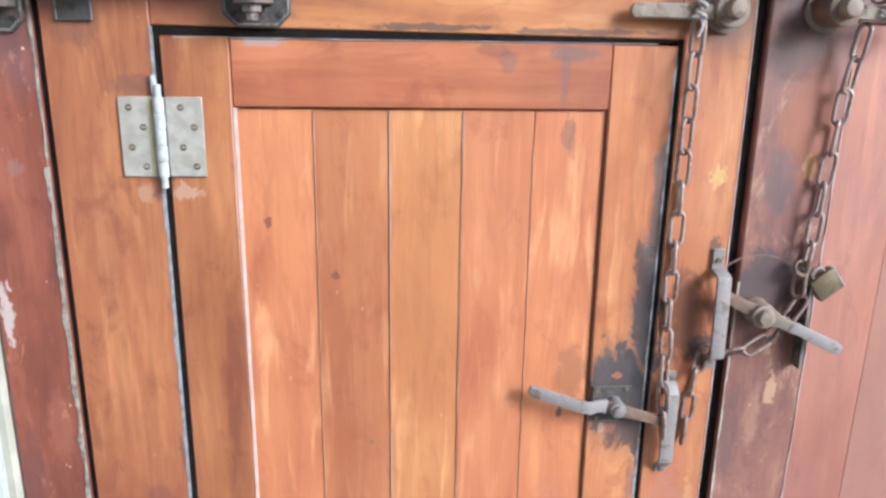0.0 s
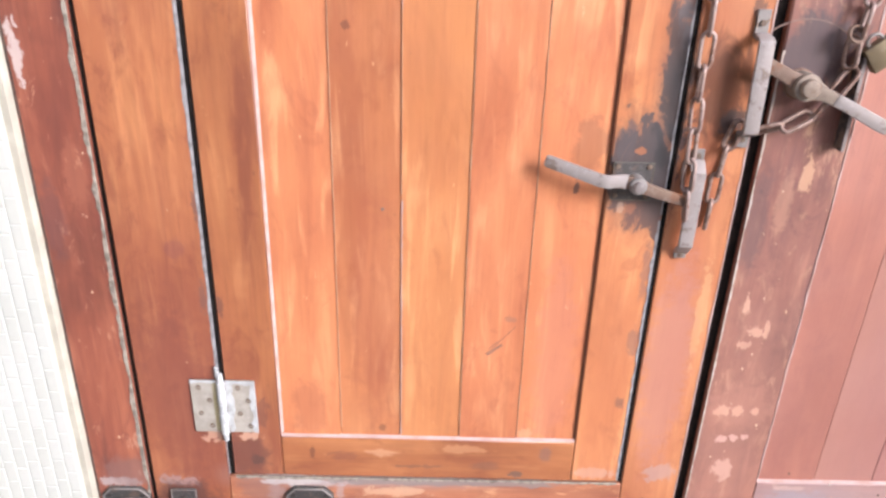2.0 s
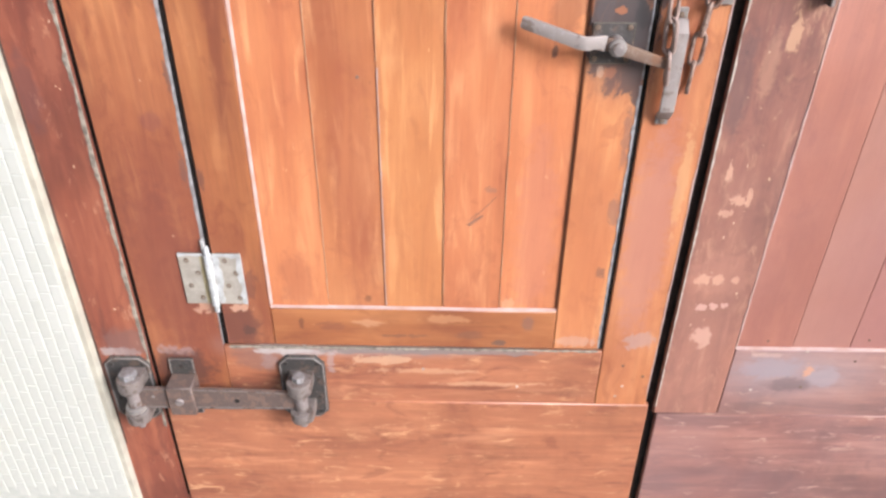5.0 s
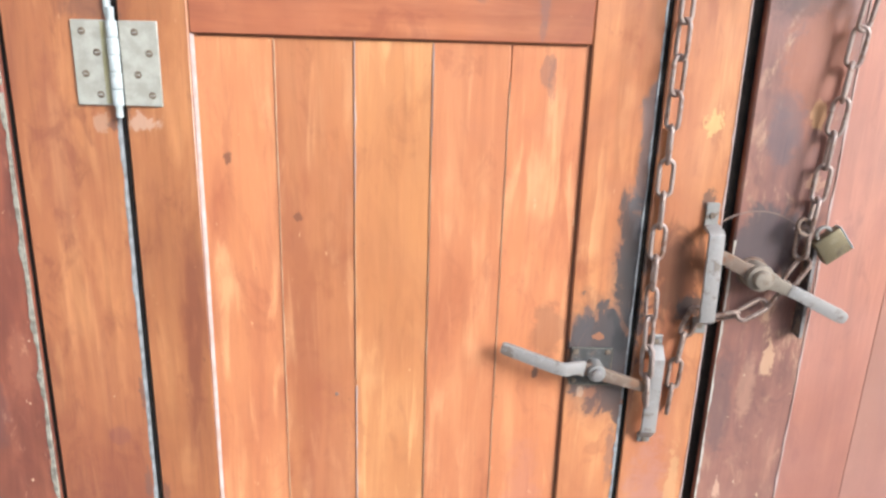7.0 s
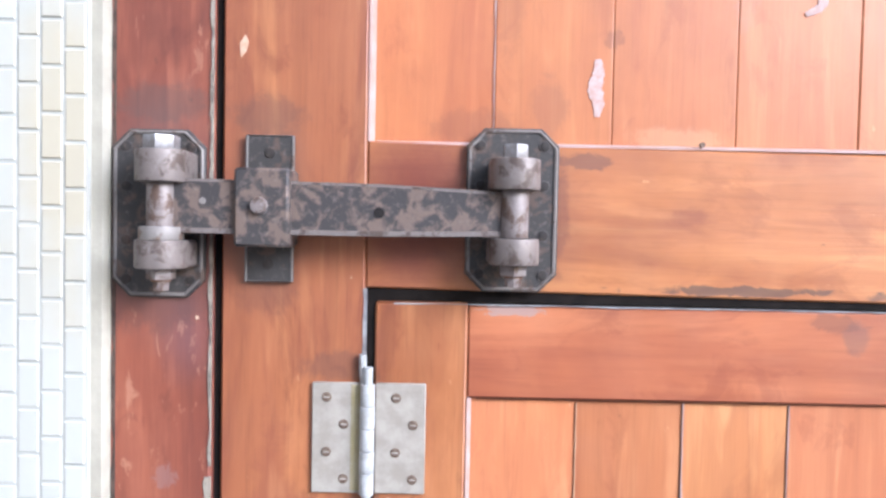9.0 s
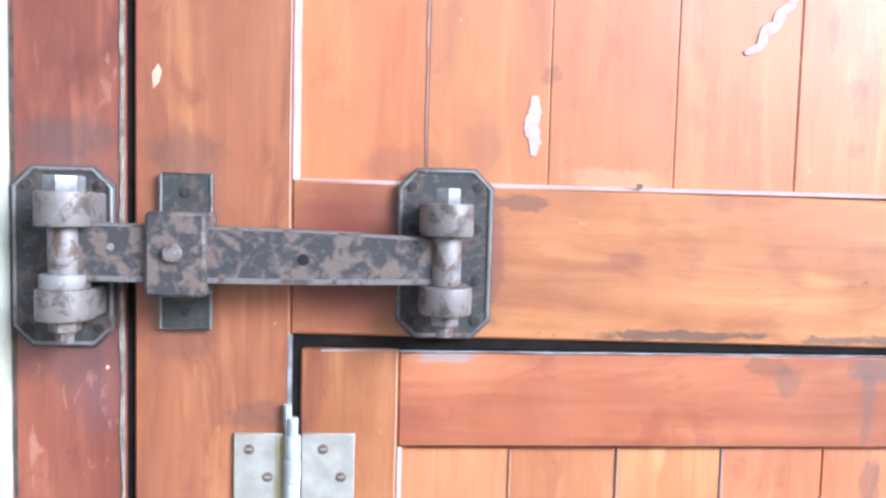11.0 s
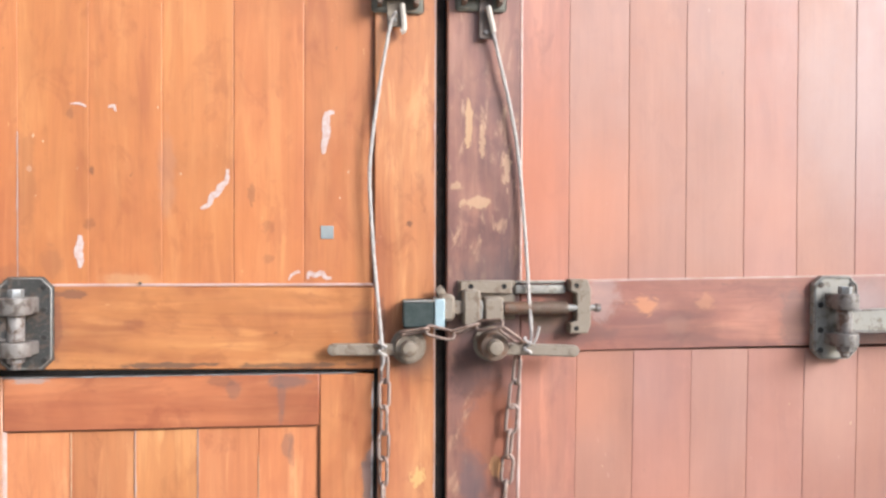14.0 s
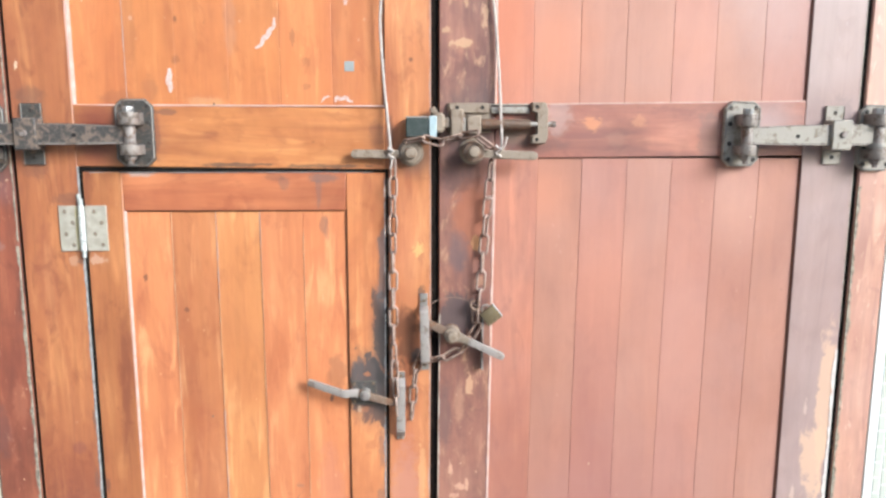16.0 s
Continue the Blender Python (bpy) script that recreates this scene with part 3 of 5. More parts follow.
chain_rust = iron("brown_rusted_chain", (0.24, 0.160, 0.125), (0.15, 0.082, 0.056), (0.40, 0.315, 0.27), 0.5, 0.3, 0.5)
hinge_paint = plain("cream_grey_hinge_paint", (0.29, 0.258, 0.212), (0.37, 0.335, 0.282), 60, 0.55, 0.35, 0.001, 0.0)
yellow_paint = plain("yellowed_paint", (0.30, 0.25, 0.12), (0.36, 0.31, 0.19), 60, 0.55, 0.35)
hinge_pin = plain("whitish_knuckle_paint", (0.46, 0.465, 0.455), (0.33, 0.325, 0.305), 70, 0.5, 0.5)
screw_mat = plain("dark_screw", (0.13, 0.085, 0.06), (0.20, 0.15, 0.11), 200, 0.6, 0.2, 0.0006, 0.3)
screw_dark = iron("blackened_screw", (0.040, 0.034, 0.030), (0.085, 0.058, 0.045), (0.15, 0.12, 0.10), 0.6, 0.3, 0.4)
hole_mat = plain("black_hole", (0.012, 0.010, 0.009), (0.02, 0.016, 0.014), 100, 0.9)
brass = iron("dull_brass", (0.15, 0.112, 0.062), (0.11, 0.078, 0.048), (0.24, 0.20, 0.14), 0.5, 0.45, 0.45)
steel_bright = plain("bright_cut_steel", (0.46, 0.545, 0.575), (0.38, 0.455, 0.485), 50, 0.35, 0.1, 0.0006, 0.3)
black_case = plain("black_lock_case", (0.035, 0.045, 0.042), (0.06, 0.068, 0.062), 70, 0.5, 0.3, 0.0006, 0.2)
rope_pale = plain("cream_cotton_rope", (0.58, 0.50, 0.43), (0.46, 0.38, 0.32), 300, 0.9, 0.6, 0.0012)
rope_mat = plain("grey_cotton_rope", (0.50, 0.44, 0.40), (0.38, 0.32, 0.29), 300, 0.9, 0.8, 0.0015)


def glazed(name):
    """White glazed tile, each a little different, yellowed in patches."""
    net = Net(name)
    pos = net.place()
    colour = net.mix(net.chance(), (0.45, 0.452, 0.398), (0.485, 0.487, 0.438))
    xyz = net.split(pos)
    u = net.math("DIVIDE", net.math("ADD", xyz[0], 1.23), 0.055)
    v = net.math("DIVIDE", net.math("SUBTRACT", xyz[2], 1.68), 0.20)
    d = net.math("SQRT", net.math("ADD", net.math("MULTIPLY", u, u), net.math("MULTIPLY", v, v)))
    d = net.math("ADD", d, net.math("MULTIPLY", net.math("SUBTRACT", net.noise(pos, 16, 4, 0.6), 0.5), 1.6))
    colour = net.mix(net.span(d, 0.2, 1.3, 0.85, 0.0), colour, (0.45, 0.40, 0.285))
    colour = net.mix(net.span(net.noise(pos, 5, 4, 0.6), 0.5, 0.75, 0.0, 0.35), colour, (0.45, 0.42, 0.33))
    net.bump(net.noise(pos, 60, 2, 0.5), 0.06, 0.001)
    return net.done(colour, net.span(net.noise(pos, 40, 3, 0.6), 0.3, 0.7, 0.32, 0.48), 0.0, 0.35)


tile_mat = glazed("white_glazed_tile")
grout_mat = plain("grey_grout", (0.41, 0.41, 0.365), (0.465, 0.46, 0.41), 60, 0.85)
plaster = plain("cream_plaster", (0.34, 0.315, 0.25), (0.43, 0.40, 0.32), 22, 0.8, 0.4, 0.002)
plaster_white = plain("white_plaster", (0.66, 0.65, 0.62), (0.72, 0.71, 0.68), 22, 0.8, 0.4, 0.002)
concrete = plain("grey_concrete", (0.18, 0.175, 0.165), (0.25, 0.24, 0.225), 3, 0.85, 0.4, 0.004)
inside_mat = plain("unlit_plaster", (0.16, 0.14, 0.12), (0.2, 0.18, 0.16), 5, 0.9)

# ---- building blocks ----


def bm_box(x0, x1, y0, y1, z0, z1, bevel=0.0, bm=None, seg=1):
    bm = bm or bmesh.new()
    m = Matrix.Translation(((x0 + x1) / 2, (y0 + y1) / 2, (z0 + z1) / 2)) @ Matrix.Diagonal((x1 - x0, y1 - y0, z1 - z0, 1))
    made = bmesh.ops.create_cube(bm, size=1, matrix=m)
    if bevel:
        edges = {e for v in made["verts"] for e in v.link_edges}
        bmesh.ops.bevel(bm, geom=list(edges), offset=bevel, segments=seg, affect="EDGES", profile=0.5)
    return bm


def bm_prism(points, y0, y1, bevel=0.0, bm=None):
    """An outline in x and z, pushed from y0 (front) to y1."""
    bm = bm or bmesh.new()
    front = [bm.verts.new((x, y0, z)) for x, z in points]
    back = [bm.verts.new((x, y1, z)) for x, z in points]
    n = len(points)
    faces = [bm.faces.new(front), bm.faces.new(back[::-1])]
    for i in range(n):
        faces.append(bm.faces.new((front[i], back[i], back[(i + 1) % n], front[(i + 1) % n])))
    bmesh.ops.recalc_face_normals(bm, faces=faces)
    if bevel:
        rim = [e for e in faces[0].edges]
        bmesh.ops.bevel(bm, geom=rim, offset=bevel, segments=1, affect="EDGES")
    return bm


def bm_upright(points, z0, z1):
    """An outline in x and y, pushed from z0 to z1."""
    bm = bm_prism(points, z0, z1)
    for v in bm.verts:
        v.co = (v.co.x, v.co.z, v.co.y)
    bmesh.ops.recalc_face_normals(bm, faces=bm.faces)
    return bm


def bm_rod(a, b, r, seg=14, r2=None, bm=None, bevel=0.0):
    bm = bm or bmesh.new()
    a, b = Vector(a), Vector(b)
    turn = (b - a).to_track_quat("Z", "Y").to_matrix().to_4x4()
    m = Matrix.Translation((a + b) / 2) @ turn
    made = bmesh.ops.create_cone(bm, cap_ends=True, segments=seg, radius1=r, radius2=r if r2 is None else r2, depth=(b - a).length, matrix=m)
    if bevel:
        rim = {e for v in made["verts"] for e in v.link_edges if len(e.link_faces) == 2 and any(len(f.verts) > 4 for f in e.link_faces)}
        bmesh.ops.bevel(bm, geom=list(rim), offset=bevel, segments=2, affect="EDGES", profile=0.6)
    return bm


def bm_tube(points, r, seg=8, closed=False, bm=None):
    """A round bar along a line of points."""
    bm = bm or bmesh.new()
    pts = [Vector(p) for p in points]
    n, rings = len(pts), []
    ref = None
    for i, p in enumerate(pts):
        before, after = (pts[i - 1], pts[(i + 1) % n]) if closed else (pts[max(i - 1, 0)], pts[min(i + 1, n - 1)])
        ahead = (after - before).normalized()
        if ref is None:
            ref = ahead.orthogonal().normalized()
        ref = (ref - ahead * ref.dot(ahead)).normalized()
        side = ahead.cross(ref)
        rings.append([bm.verts.new(p + r * (math.cos(k * math.tau / seg) * ref + math.sin(k * math.tau / seg) * side)) for k in range(seg)])
    for i in range(n if closed else n - 1):
        a, b = rings[i], rings[(i + 1) % n]
        for k in range(seg):
            bm.faces.new((a[k], a[(k + 1) % seg], b[(k + 1) % seg], b[k]))
    if not closed:
        bm.faces.new(rings[0][::-1])
        bm.faces.new(rings[-1])
    bmesh.ops.recalc_face_normals(bm, faces=bm.faces)
    return bm


def smooth(me, angle=40):
    me.polygons.foreach_set("use_smooth", [True] * len(me.polygons))
    me.set_sharp_from_angle(angle=radians(angle))


BASE = {}


def thing(name, at, label, category, group="", kind="", turn=None):
    """An Empty at the base of a thing; its parts are drawn in world coordinates."""
    ob = new(name)
    ob.empty_display_size = 0.05
    ob.matrix_world = (turn or Matrix()) @ Matrix.Translation(at)
    BASE[ob] = Vector(at)
    return tagged(ob, label, category, group, kind)


def base_of(ob):
    while ob not in BASE:
        ob = ob.parent
    return BASE[ob]


def part(name, bm, material, parent, label="", soft=True):
    me = bpy.data.meshes.new(name)
    bmesh.ops.translate(bm, verts=bm.verts, vec=-base_of(parent))
    bm.to_mesh(me)
    bm.free()
    me.materials.append(material)
    if soft:
        smooth(me)
    ob = new(name, me)
    ob.parent = parent
    if label:
        ob["label"] = label
    return ob


def single(name, bm, material, label, category, kind="", group=""):
    me = bpy.data.meshes.new(name)
    bm.to_mesh(me)
    bm.free()
    me.materials.append(material)
    smooth(me)
    return tagged(new(name, me), label, category, group, kind)


def jagged(x, z0, z1, w, y, step=0.012, seed=1, horizontal=False, both=False):
    """A thin ragged strip along an edge: flaked paint or bare wood."""
    rnd = random.Random(seed)
    bm = bmesh.new()
    n = max(3, int((z1 - z0) / step))
    rows = []
    for i in range(n + 1):
        z = z0 + (z1 - z0) * i / n
        k = noise.noise((seed * 3.1, z * 21, 0)) * 0.6 + noise.noise((seed * 5.7, z * 70, 1)) * 0.5
        ww = max(0.0006, abs(w) * (0.75 + k + rnd.uniform(-0.12, 0.12)))
        lo = -abs(ww) * 0.5 if both else 0.0
        a, b = (x + (lo if w > 0 else -lo)), x + math.copysign(abs(ww), w)
        if horizontal:
            rows.append([(z, y, a), (z, y, b), (z, y + 0.003, b), (z, y + 0.003, a)])
        else:
            rows.append([(a, y, z), (b, y, z), (b, y + 0.003, z), (a, y + 0.003, z)])
    rings = [[bm.verts.new(p) for p in r] for r in rows]
    for a, b in zip(rings, rings[1:]):
        for k in range(4):
            bm.faces.new((a[k], a[(k + 1) % 4], b[(k + 1) % 4], b[k]))
    bm.faces.new(rings[0])
    bm.faces.new(rings[-1][::-1])
    bmesh.ops.recalc_face_normals(bm, faces=bm.faces)
    return bm


def bm_bead(kind, x0, x1, z0, z1, w=0.008, front=0.0005, deep=0.008):
    """A sloping bead along one side of a sunk panel: left, right, top or bottom."""
    if kind in ("left", "right"):
        x = x0 if kind == "left" else x1
        s = 1 if kind == "left" else -1
        prof = [(x, front), (x + s * w * 0.35, front + 0.0005), (x + s * w, deep), (x, deep)]
        bm = bmesh.new()
        a = [bm.verts.new((p, q, z0)) for p, q in prof]
        b = [bm.verts.new((p, q, z1)) for p, q in prof]
    else:
        z = z1 if kind == "top" else z0
        s = -1 if kind == "top" else 1
        prof = [(front, z), (front + 0.0005, z + s * w * 0.35), (deep, z + s * w), (deep, z)]
        bm = bmesh.new()
        a = [bm.verts.new((x0, p, q)) for p, q in prof]
        b = [bm.verts.new((x1, p, q)) for p, q in prof]
    for k in range(4):
        bm.faces.new((a[k], a[(k + 1) % 4], b[(k + 1) % 4], b[k]))
    bm.faces.new(a)
    bm.faces.new(b[::-1])
    bmesh.ops.recalc_face_normals(bm, faces=bm.faces)
    return bm


def leaned(bm, dx, z1=1.566, z0=0.46):
    """Moves what lies under z1 sideways, by dx at z0: old leaves hang out of true."""
    for v in bm.verts:
        v.co.x += dx * max(0.0, z1 - v.co.z) / (z1 - z0)
    return bm


def bm_board(x0, x1, z0, z1, front=0.008, back=0.035, gap=0.0012, deep=0.0016):
    """A tongued board with small rounded front arrises; the joint stays open by a hair."""
    bm = bm_box(x0 + gap, x1 - gap, front, front + 0.0032, z0, z1)
    edges = [e for e in bm.edges if all(abs(v.co.y - front) < 1e-5 for v in e.verts) and abs(e.verts[0].co.x - e.verts[1].co.x) < 1e-5]
    bmesh.ops.bevel(bm, geom=edges, offset=0.0011, segments=2, affect="EDGES", profile=0.5)
    return bm_box(x0 - 0.0002, x1 - 0.0002, front + deep, back, z0 + 0.0003, z1 - 0.0003, bm=bm)


def boards(parent, xs, z0, z1, material, seed, front=0.008, tight=1.0, first=None, lean=0.0):
    rnd = random.Random(seed)
    for i, (a, b) in enumerate(zip(xs, xs[1:])):
        gap = (0.0005 + rnd.random() * 0.0010) * tight
        part("board", leaned(bm_board(a, b, z0, z1, front + rnd.uniform(-0.0006, 0.0012) * tight, gap=gap, deep=0.0026 * tight), lean), first if first and i == 0 else material, parent, soft=False)


# ---- the building round the gate ----
FRONT = -0.022   # face of the tiled wall
FRONT_EAST = -0.002
TOP = 2.62       # underside of the lintel

ground = single("ground", bm_box(-60, 60, -80, 40, -0.3, 0.0), concrete, "plain grey concrete ground in front of the gate", "ground", "structure")
wall_west = thing("wall_west", (-1.6, 0, 0), "wall faced with small white glazed upright tiles", "wall", kind="structure")
part("masonry", bm_box(-3.6, -1.213, FRONT + 0.0002, 0.3, 0.0, 3.4), grout_mat, wall_west)
part("margin", bm_upright([(-1.213, FRONT + 0.006), (-1.203, FRONT + 0.006), (-1.2005, FRONT + 0.010), (-1.2005, -0.0026), (-1.2079, -0.0026), (-1.2079, 0.3), (-1.213, 0.3)], 0.0, 3.4), plaster, wall_west, "cream plaster margin")
wall_east = thing("wall_east", (1.4, 0, 0), "wall faced with small white glazed upright tiles", "wall", kind="structure")
part("masonry", bm_box(0.941, 3.4, FRONT_EAST + 0.0002, 0.3, 0.0, 3.4), plaster_white, wall_east)
part("margin", bm_box(0.917, 0.941, FRONT_EAST - 0.001, 0.3, 0.0, 3.4, 0.002), plaster_white, wall_east, "white plaster margin")
single("lintel", bm_box(-1.208, 0.917, FRONT + 0.01, 0.3, TOP + 0.001, 3.4, 0.004), plaster, "cream plastered lintel over the gate", "lintel", "structure")
room = thing("wall_north", (0, 3, 0), "unlit plaster walls of the space behind the gate", "wall", kind="structure")
part("back", bm_box(-3.6, 3.4, 3.0, 3.1, 0.0, 3.4), inside_mat, room)
part("side", bm_box(-3.6, -3.5, 0.301, 2.999, 0.0, 3.4), inside_mat, room)
part("side", bm_box(3.3, 3.4, 0.301, 2.999, 0.0, 3.4), inside_mat, room)
single("ceiling", bm_box(-3.6, 3.4, FRONT + 0.004, 3.1, 3.401, 3.5), inside_mat, "plain flat ceiling slab over the gateway", "ceiling", "structure")

# unseen wall, added to block sky light from the left
single("shade_wall", bm_box(-1.85, -1.65, -7.0, FRONT - 0.01, 0.0, 4.6), concrete, "plain grey wall out of view, added to shade the gate's left", "wall", "structure")
single("wall_rear", bm_box(-1.85, 6.0, -7.2, -7.001, 0.0, 3.4), plaster, "plain cream plastered wall across the yard", "wall", "structure")

frame_ob = thing("gate_frame", (-0.15, 0.05, 0), "red-brown varnished timber gate frame with flaked edges", "door frame", kind="structure")
part("post", bm_box(-1.2078, -1.1075, -0.002, 0.09, 0.0, TOP, 0.003), wood_post, frame_ob, "dull red-brown post with dents")
part("post", bm_box(0.834, 0.9168, -0.002, 0.09, 0.0, TOP, 0.003), wood_post_right, frame_ob, "faded pinkish post")
part("head", bm_box(-1.1073, 0.8338, 0.0, 0.09, 2.53, TOP, 0.003), wood_rail, frame_ob)
# stops coloured black for the shade behind the leaf gaps
part("stop", bm_box(-1.1073, -1.081, 0.05, 0.09, 0.0, 2.529), gap_shade, frame_ob)
part("stop", bm_box(0.802, 0.8338, 0.05, 0.09, 0.0, 2.529), gap_shade, frame_ob)
part("flaked_edge", jagged(-1.1077, 0.25, 1.37, -0.0068, -0.0034, 0.007, 3), chip_beige, frame_ob, "grey-beige flaked paint along the edge")
part("flaked_edge", jagged(-1.1077, 1.38, 2.3, -0.0032, -0.0034, 0.009, 4), chip_beige, frame_ob)
part("flaked_edge", jagged(0.8345, 0.3, 1.5, 0.0075, -0.0034, 0.008, 5), chip_beige, frame_ob, "grey-beige flaked paint along the edge")
part("dirty_joint", jagged(-1.1965, 0.2, 2.5, -0.0048, -0.0030, seed=8), dirt, frame_ob)

# ---- left leaf ----
TILT = 0.0070   # the wicket gap widens out of true towards its top
LX0, LX1 = -1.0998, -0.1772
left = thing("gate_leaf", (-0.64, 0.02, 0.03), "large orange-varnished boarded gate leaf with a wicket opening", "gate", "gate leaves")
part("hinge_stile", bm_box(LX0, -0.967, 0, 0.045, 0.322, 2.52, 0.0022), wood_stile_umber, left)
part("meeting_stile", bm_prism([(-0.281, 0.322), (LX1 - 0.0068, 0.322), (LX1, 1.2), (LX1, 2.52), (-0.281, 2.52), (-0.281, 1.5422), (-0.281 + TILT, 1.5418), (-0.281, 0.455)], 0, 0.045, 0.0018), wood_stile, left)
part("top_rail", bm_box(-0.9668, -0.2812, 0, 0.045, 2.40, 2.52, 0.002), wood_rail, left)
part("lock_rail", bm_prism([(-0.9668, 1.549), (-0.2812, 1.541), (-0.2812, 1.678), (-0.9668, 1.684)], 0.0003, 0.045, 0.0018), wood_rail, left)
part("sill_rail", bm_box(-0.9668, -0.2812, 0.0003, 0.045, 0.3222, 0.452, 0.0018), wood_rail_low, left)
part("bottom_rail", bm_box(LX0, LX1, 0.0006, 0.045, 0.03, 0.3215, 0.002), wood_rail_low, left)
boards(left, [-0.966, -0.851, -0.742, -0.627, -0.513, -0.398, -0.282], 1.676, 2.41, wood_board_high, 4, tight=0.4)
# bead tones painted for light from the upper right
part("bead", bm_bead("left", -0.9668, 0, 1.684, 2.40, 0.0058), lit_bead_worn_edge, left, "bead paled for light on its slope")
part("bead", bm_bead("bottom", -0.9595, -0.2812, 1.6815, 0, 0.0038), lit_bead_worn_edge, left, "bead paled for light on its slope")
part("bead", bm_bead("right", 0, -0.2812, 1.679, 2.40, 0.003), bead_in_shade, left)
part("bead", bm_bead("top", -0.9595, -0.2872, 0, 2.40, 0.006), bead_in_shade, left)
part("lip", bm_box(-0.9669, -0.9655, 0.0014, 0.03, 0.456, 1.5478), chip_grey, left, "grey rubbed lip of the opening")
part("worn_edge", jagged(-0.9667, 0.66, 1.35, -0.0034, -0.0006, seed=11), chip_grey, left, "grey worn edge")
part("worn_edge", jagged(-0.967, 1.46, 1.548, -0.003, -0.0006, seed=12), chip_grey, left)
part("worn_edge", leaned(jagged(-0.1779, 0.34, 2.3, -0.0028, -0.0008, seed=13), -0.0068, 1.2, 0.322), lit_bead_worn_edge, left, "pale worn edge")
part("worn_edge", jagged(0.4535, -0.955, -0.29, -0.0055, -0.0008, 0.007, 14, True), chip_beige, left, "grey-beige trodden sill edge")
for i, (x, z) in enumerate([(-0.605, 0.405), (-0.24, 0.42), (-0.235, 0.37), (-0.20, 0.395), (-0.43, 0.365), (-0.66, 1.686), (-0.245, 0.345)]):
    part("nail_head", bm_rod((x, -0.0012, z), (x, 0.002, z), 0.0026, 8), screw_mat if i % 2 else chip, left)

# ---- wicket door ----
WX0, WX1, WZ0, WZ1 = -0.9575, -0.2885, 0.457, 1.5365
wicket = thing("wicket_door", (-0.62, 0.02, WZ0), "small orange-varnished wicket door of five upright boards", "door")
part("hinge_stile", bm_box(WX0, -0.8715, 0.0, 0.042, WZ0, WZ1, 0.0022), wood_stile_russet, wicket)
part("lock_stile", bm_prism([(-0.3715, WZ0), (WX1, WZ0), (WX1 + TILT, WZ1 - 0.004), (-0.3715, WZ1 - 0.003)], 0.0, 0.042, 0.0022), wood_stile, wicket)
part("top_rail", bm_box(-0.8712, -0.3718, 0.0003, 0.042, 1.448, WZ1 - 0.002, 0.0018), wood_rail_russet, wicket)
part("bottom_rail", bm_box(-0.8712, -0.3718, 0.0003, 0.042, WZ0, 0.540, 0.0018), wood_rail_russet, wicket)
boards(wicket, [-0.871, -0.769, -0.669, -0.570, -0.472, -0.372], 0.536, 1.452, wood_board, 9, 0.0045, 0.75)
# left and bottom beads painted as lit, right and top as shaded
part("bead", bm_bead("left", -0.8712, 0, 0.547, 1.448, 0.0050, deep=0.0055), lit_bead_worn_edge, wicket, "bead paled for light on its slope")
part("bead", bm_bead("bottom", -0.8712, -0.3718, 0.540, 0, 0.0046, deep=0.0055), lit_bead_worn_edge, wicket, "bead paled for light on its slope")
part("bead", bm_bead("right", 0, -0.3718, 0.547, 1.448, 0.0026, deep=0.0055), bead_in_shade, wicket)
part("bead", bm_bead("top", -0.8625, -0.378, 0, 1.448, 0.0022, deep=0.0055), bead_in_shade, wicket)
part("worn_edge", leaned(jagged(WX1 + TILT - 0.0005, 0.46, 0.95, -0.0048, -0.0008, 0.008, 21), -TILT, WZ1, WZ0), chip_grey, wicket, "bare pale edge")
part("worn_edge", leaned(jagged(WX1 + TILT - 0.0005, 0.96, 1.52, -0.0028, -0.0008, seed=22), -TILT, WZ1, WZ0), chip_grey, wicket, "bare pale edge")
part("worn_edge", jagged(WZ1 - 0.001, -0.94, -0.31, -0.0014, -0.0006, seed=23, horizontal=True), chip_grey, wicket, "grey rubbed top edge")
for x, z in [(-0.697, 0.956)]:
    part("knot", bm_rod((x, 0.0037, z), (x, 0.009, z), 0.0028, 9), dull_fleck, wicket)
for ax_, az_, bx_, bz_ in ((-0.522, 0.722, -0.487, 0.762), (-0.528, 0.7195, -0.515, 0.7335), (-0.505, 0.776, -0.497, 0.782)):
    part("scratch", bm_prism([(ax_, az_), (bx_, bz_), (bx_ - 0.0006, bz_ + 0.0009), (ax_ - 0.0006, az_ + 0.0009)], 0.0036, 0.006), scuff, wicket)
part("scratch", bm_prism([(-0.533, 0.712), (-0.5285, 0.708), (-0.522, 0.714), (-0.506, 0.727), (-0.508, 0.7305), (-0.524, 0.7185)], 0.0036, 0.006), scuff, wicket)

# black strips added in the gaps to stand for their shade
part("gap_shade_strip", bm_prism([(-0.2884, 0.455), (-0.280, 0.455), (-0.280 + TILT, 1.5415), (-0.2884 + TILT, 1.5415)], 0.004, 0.034), gap_shade, left)
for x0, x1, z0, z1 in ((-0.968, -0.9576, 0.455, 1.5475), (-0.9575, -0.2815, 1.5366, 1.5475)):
    part("gap_shade_strip", bm_box(x0, x1, 0.004, 0.034, z0, z1), gap_shade, left)
part("gap_shade_strip", bm_box(-0.1832, -0.1602, 0.011, 0.034, 0.04, 2.51), gap_shade, left)
part("gap_shade_strip", bm_box(-1.1073, -1.0999, 0.006, 0.034, 0.04, 2.51), gap_shade, left)

# ---- right leaf ----
RX0, RX1 = -0.1585, 0.8215
right = thing("gate_leaf", (0.33, 0.02, 0.03), "large dull red-brown boarded gate leaf with a scuffed stile", "gate", "gate leaves")
RM = -0.0315
LEAN = -0.0122
PANEL = 0.0055   # depth of the sunk boards
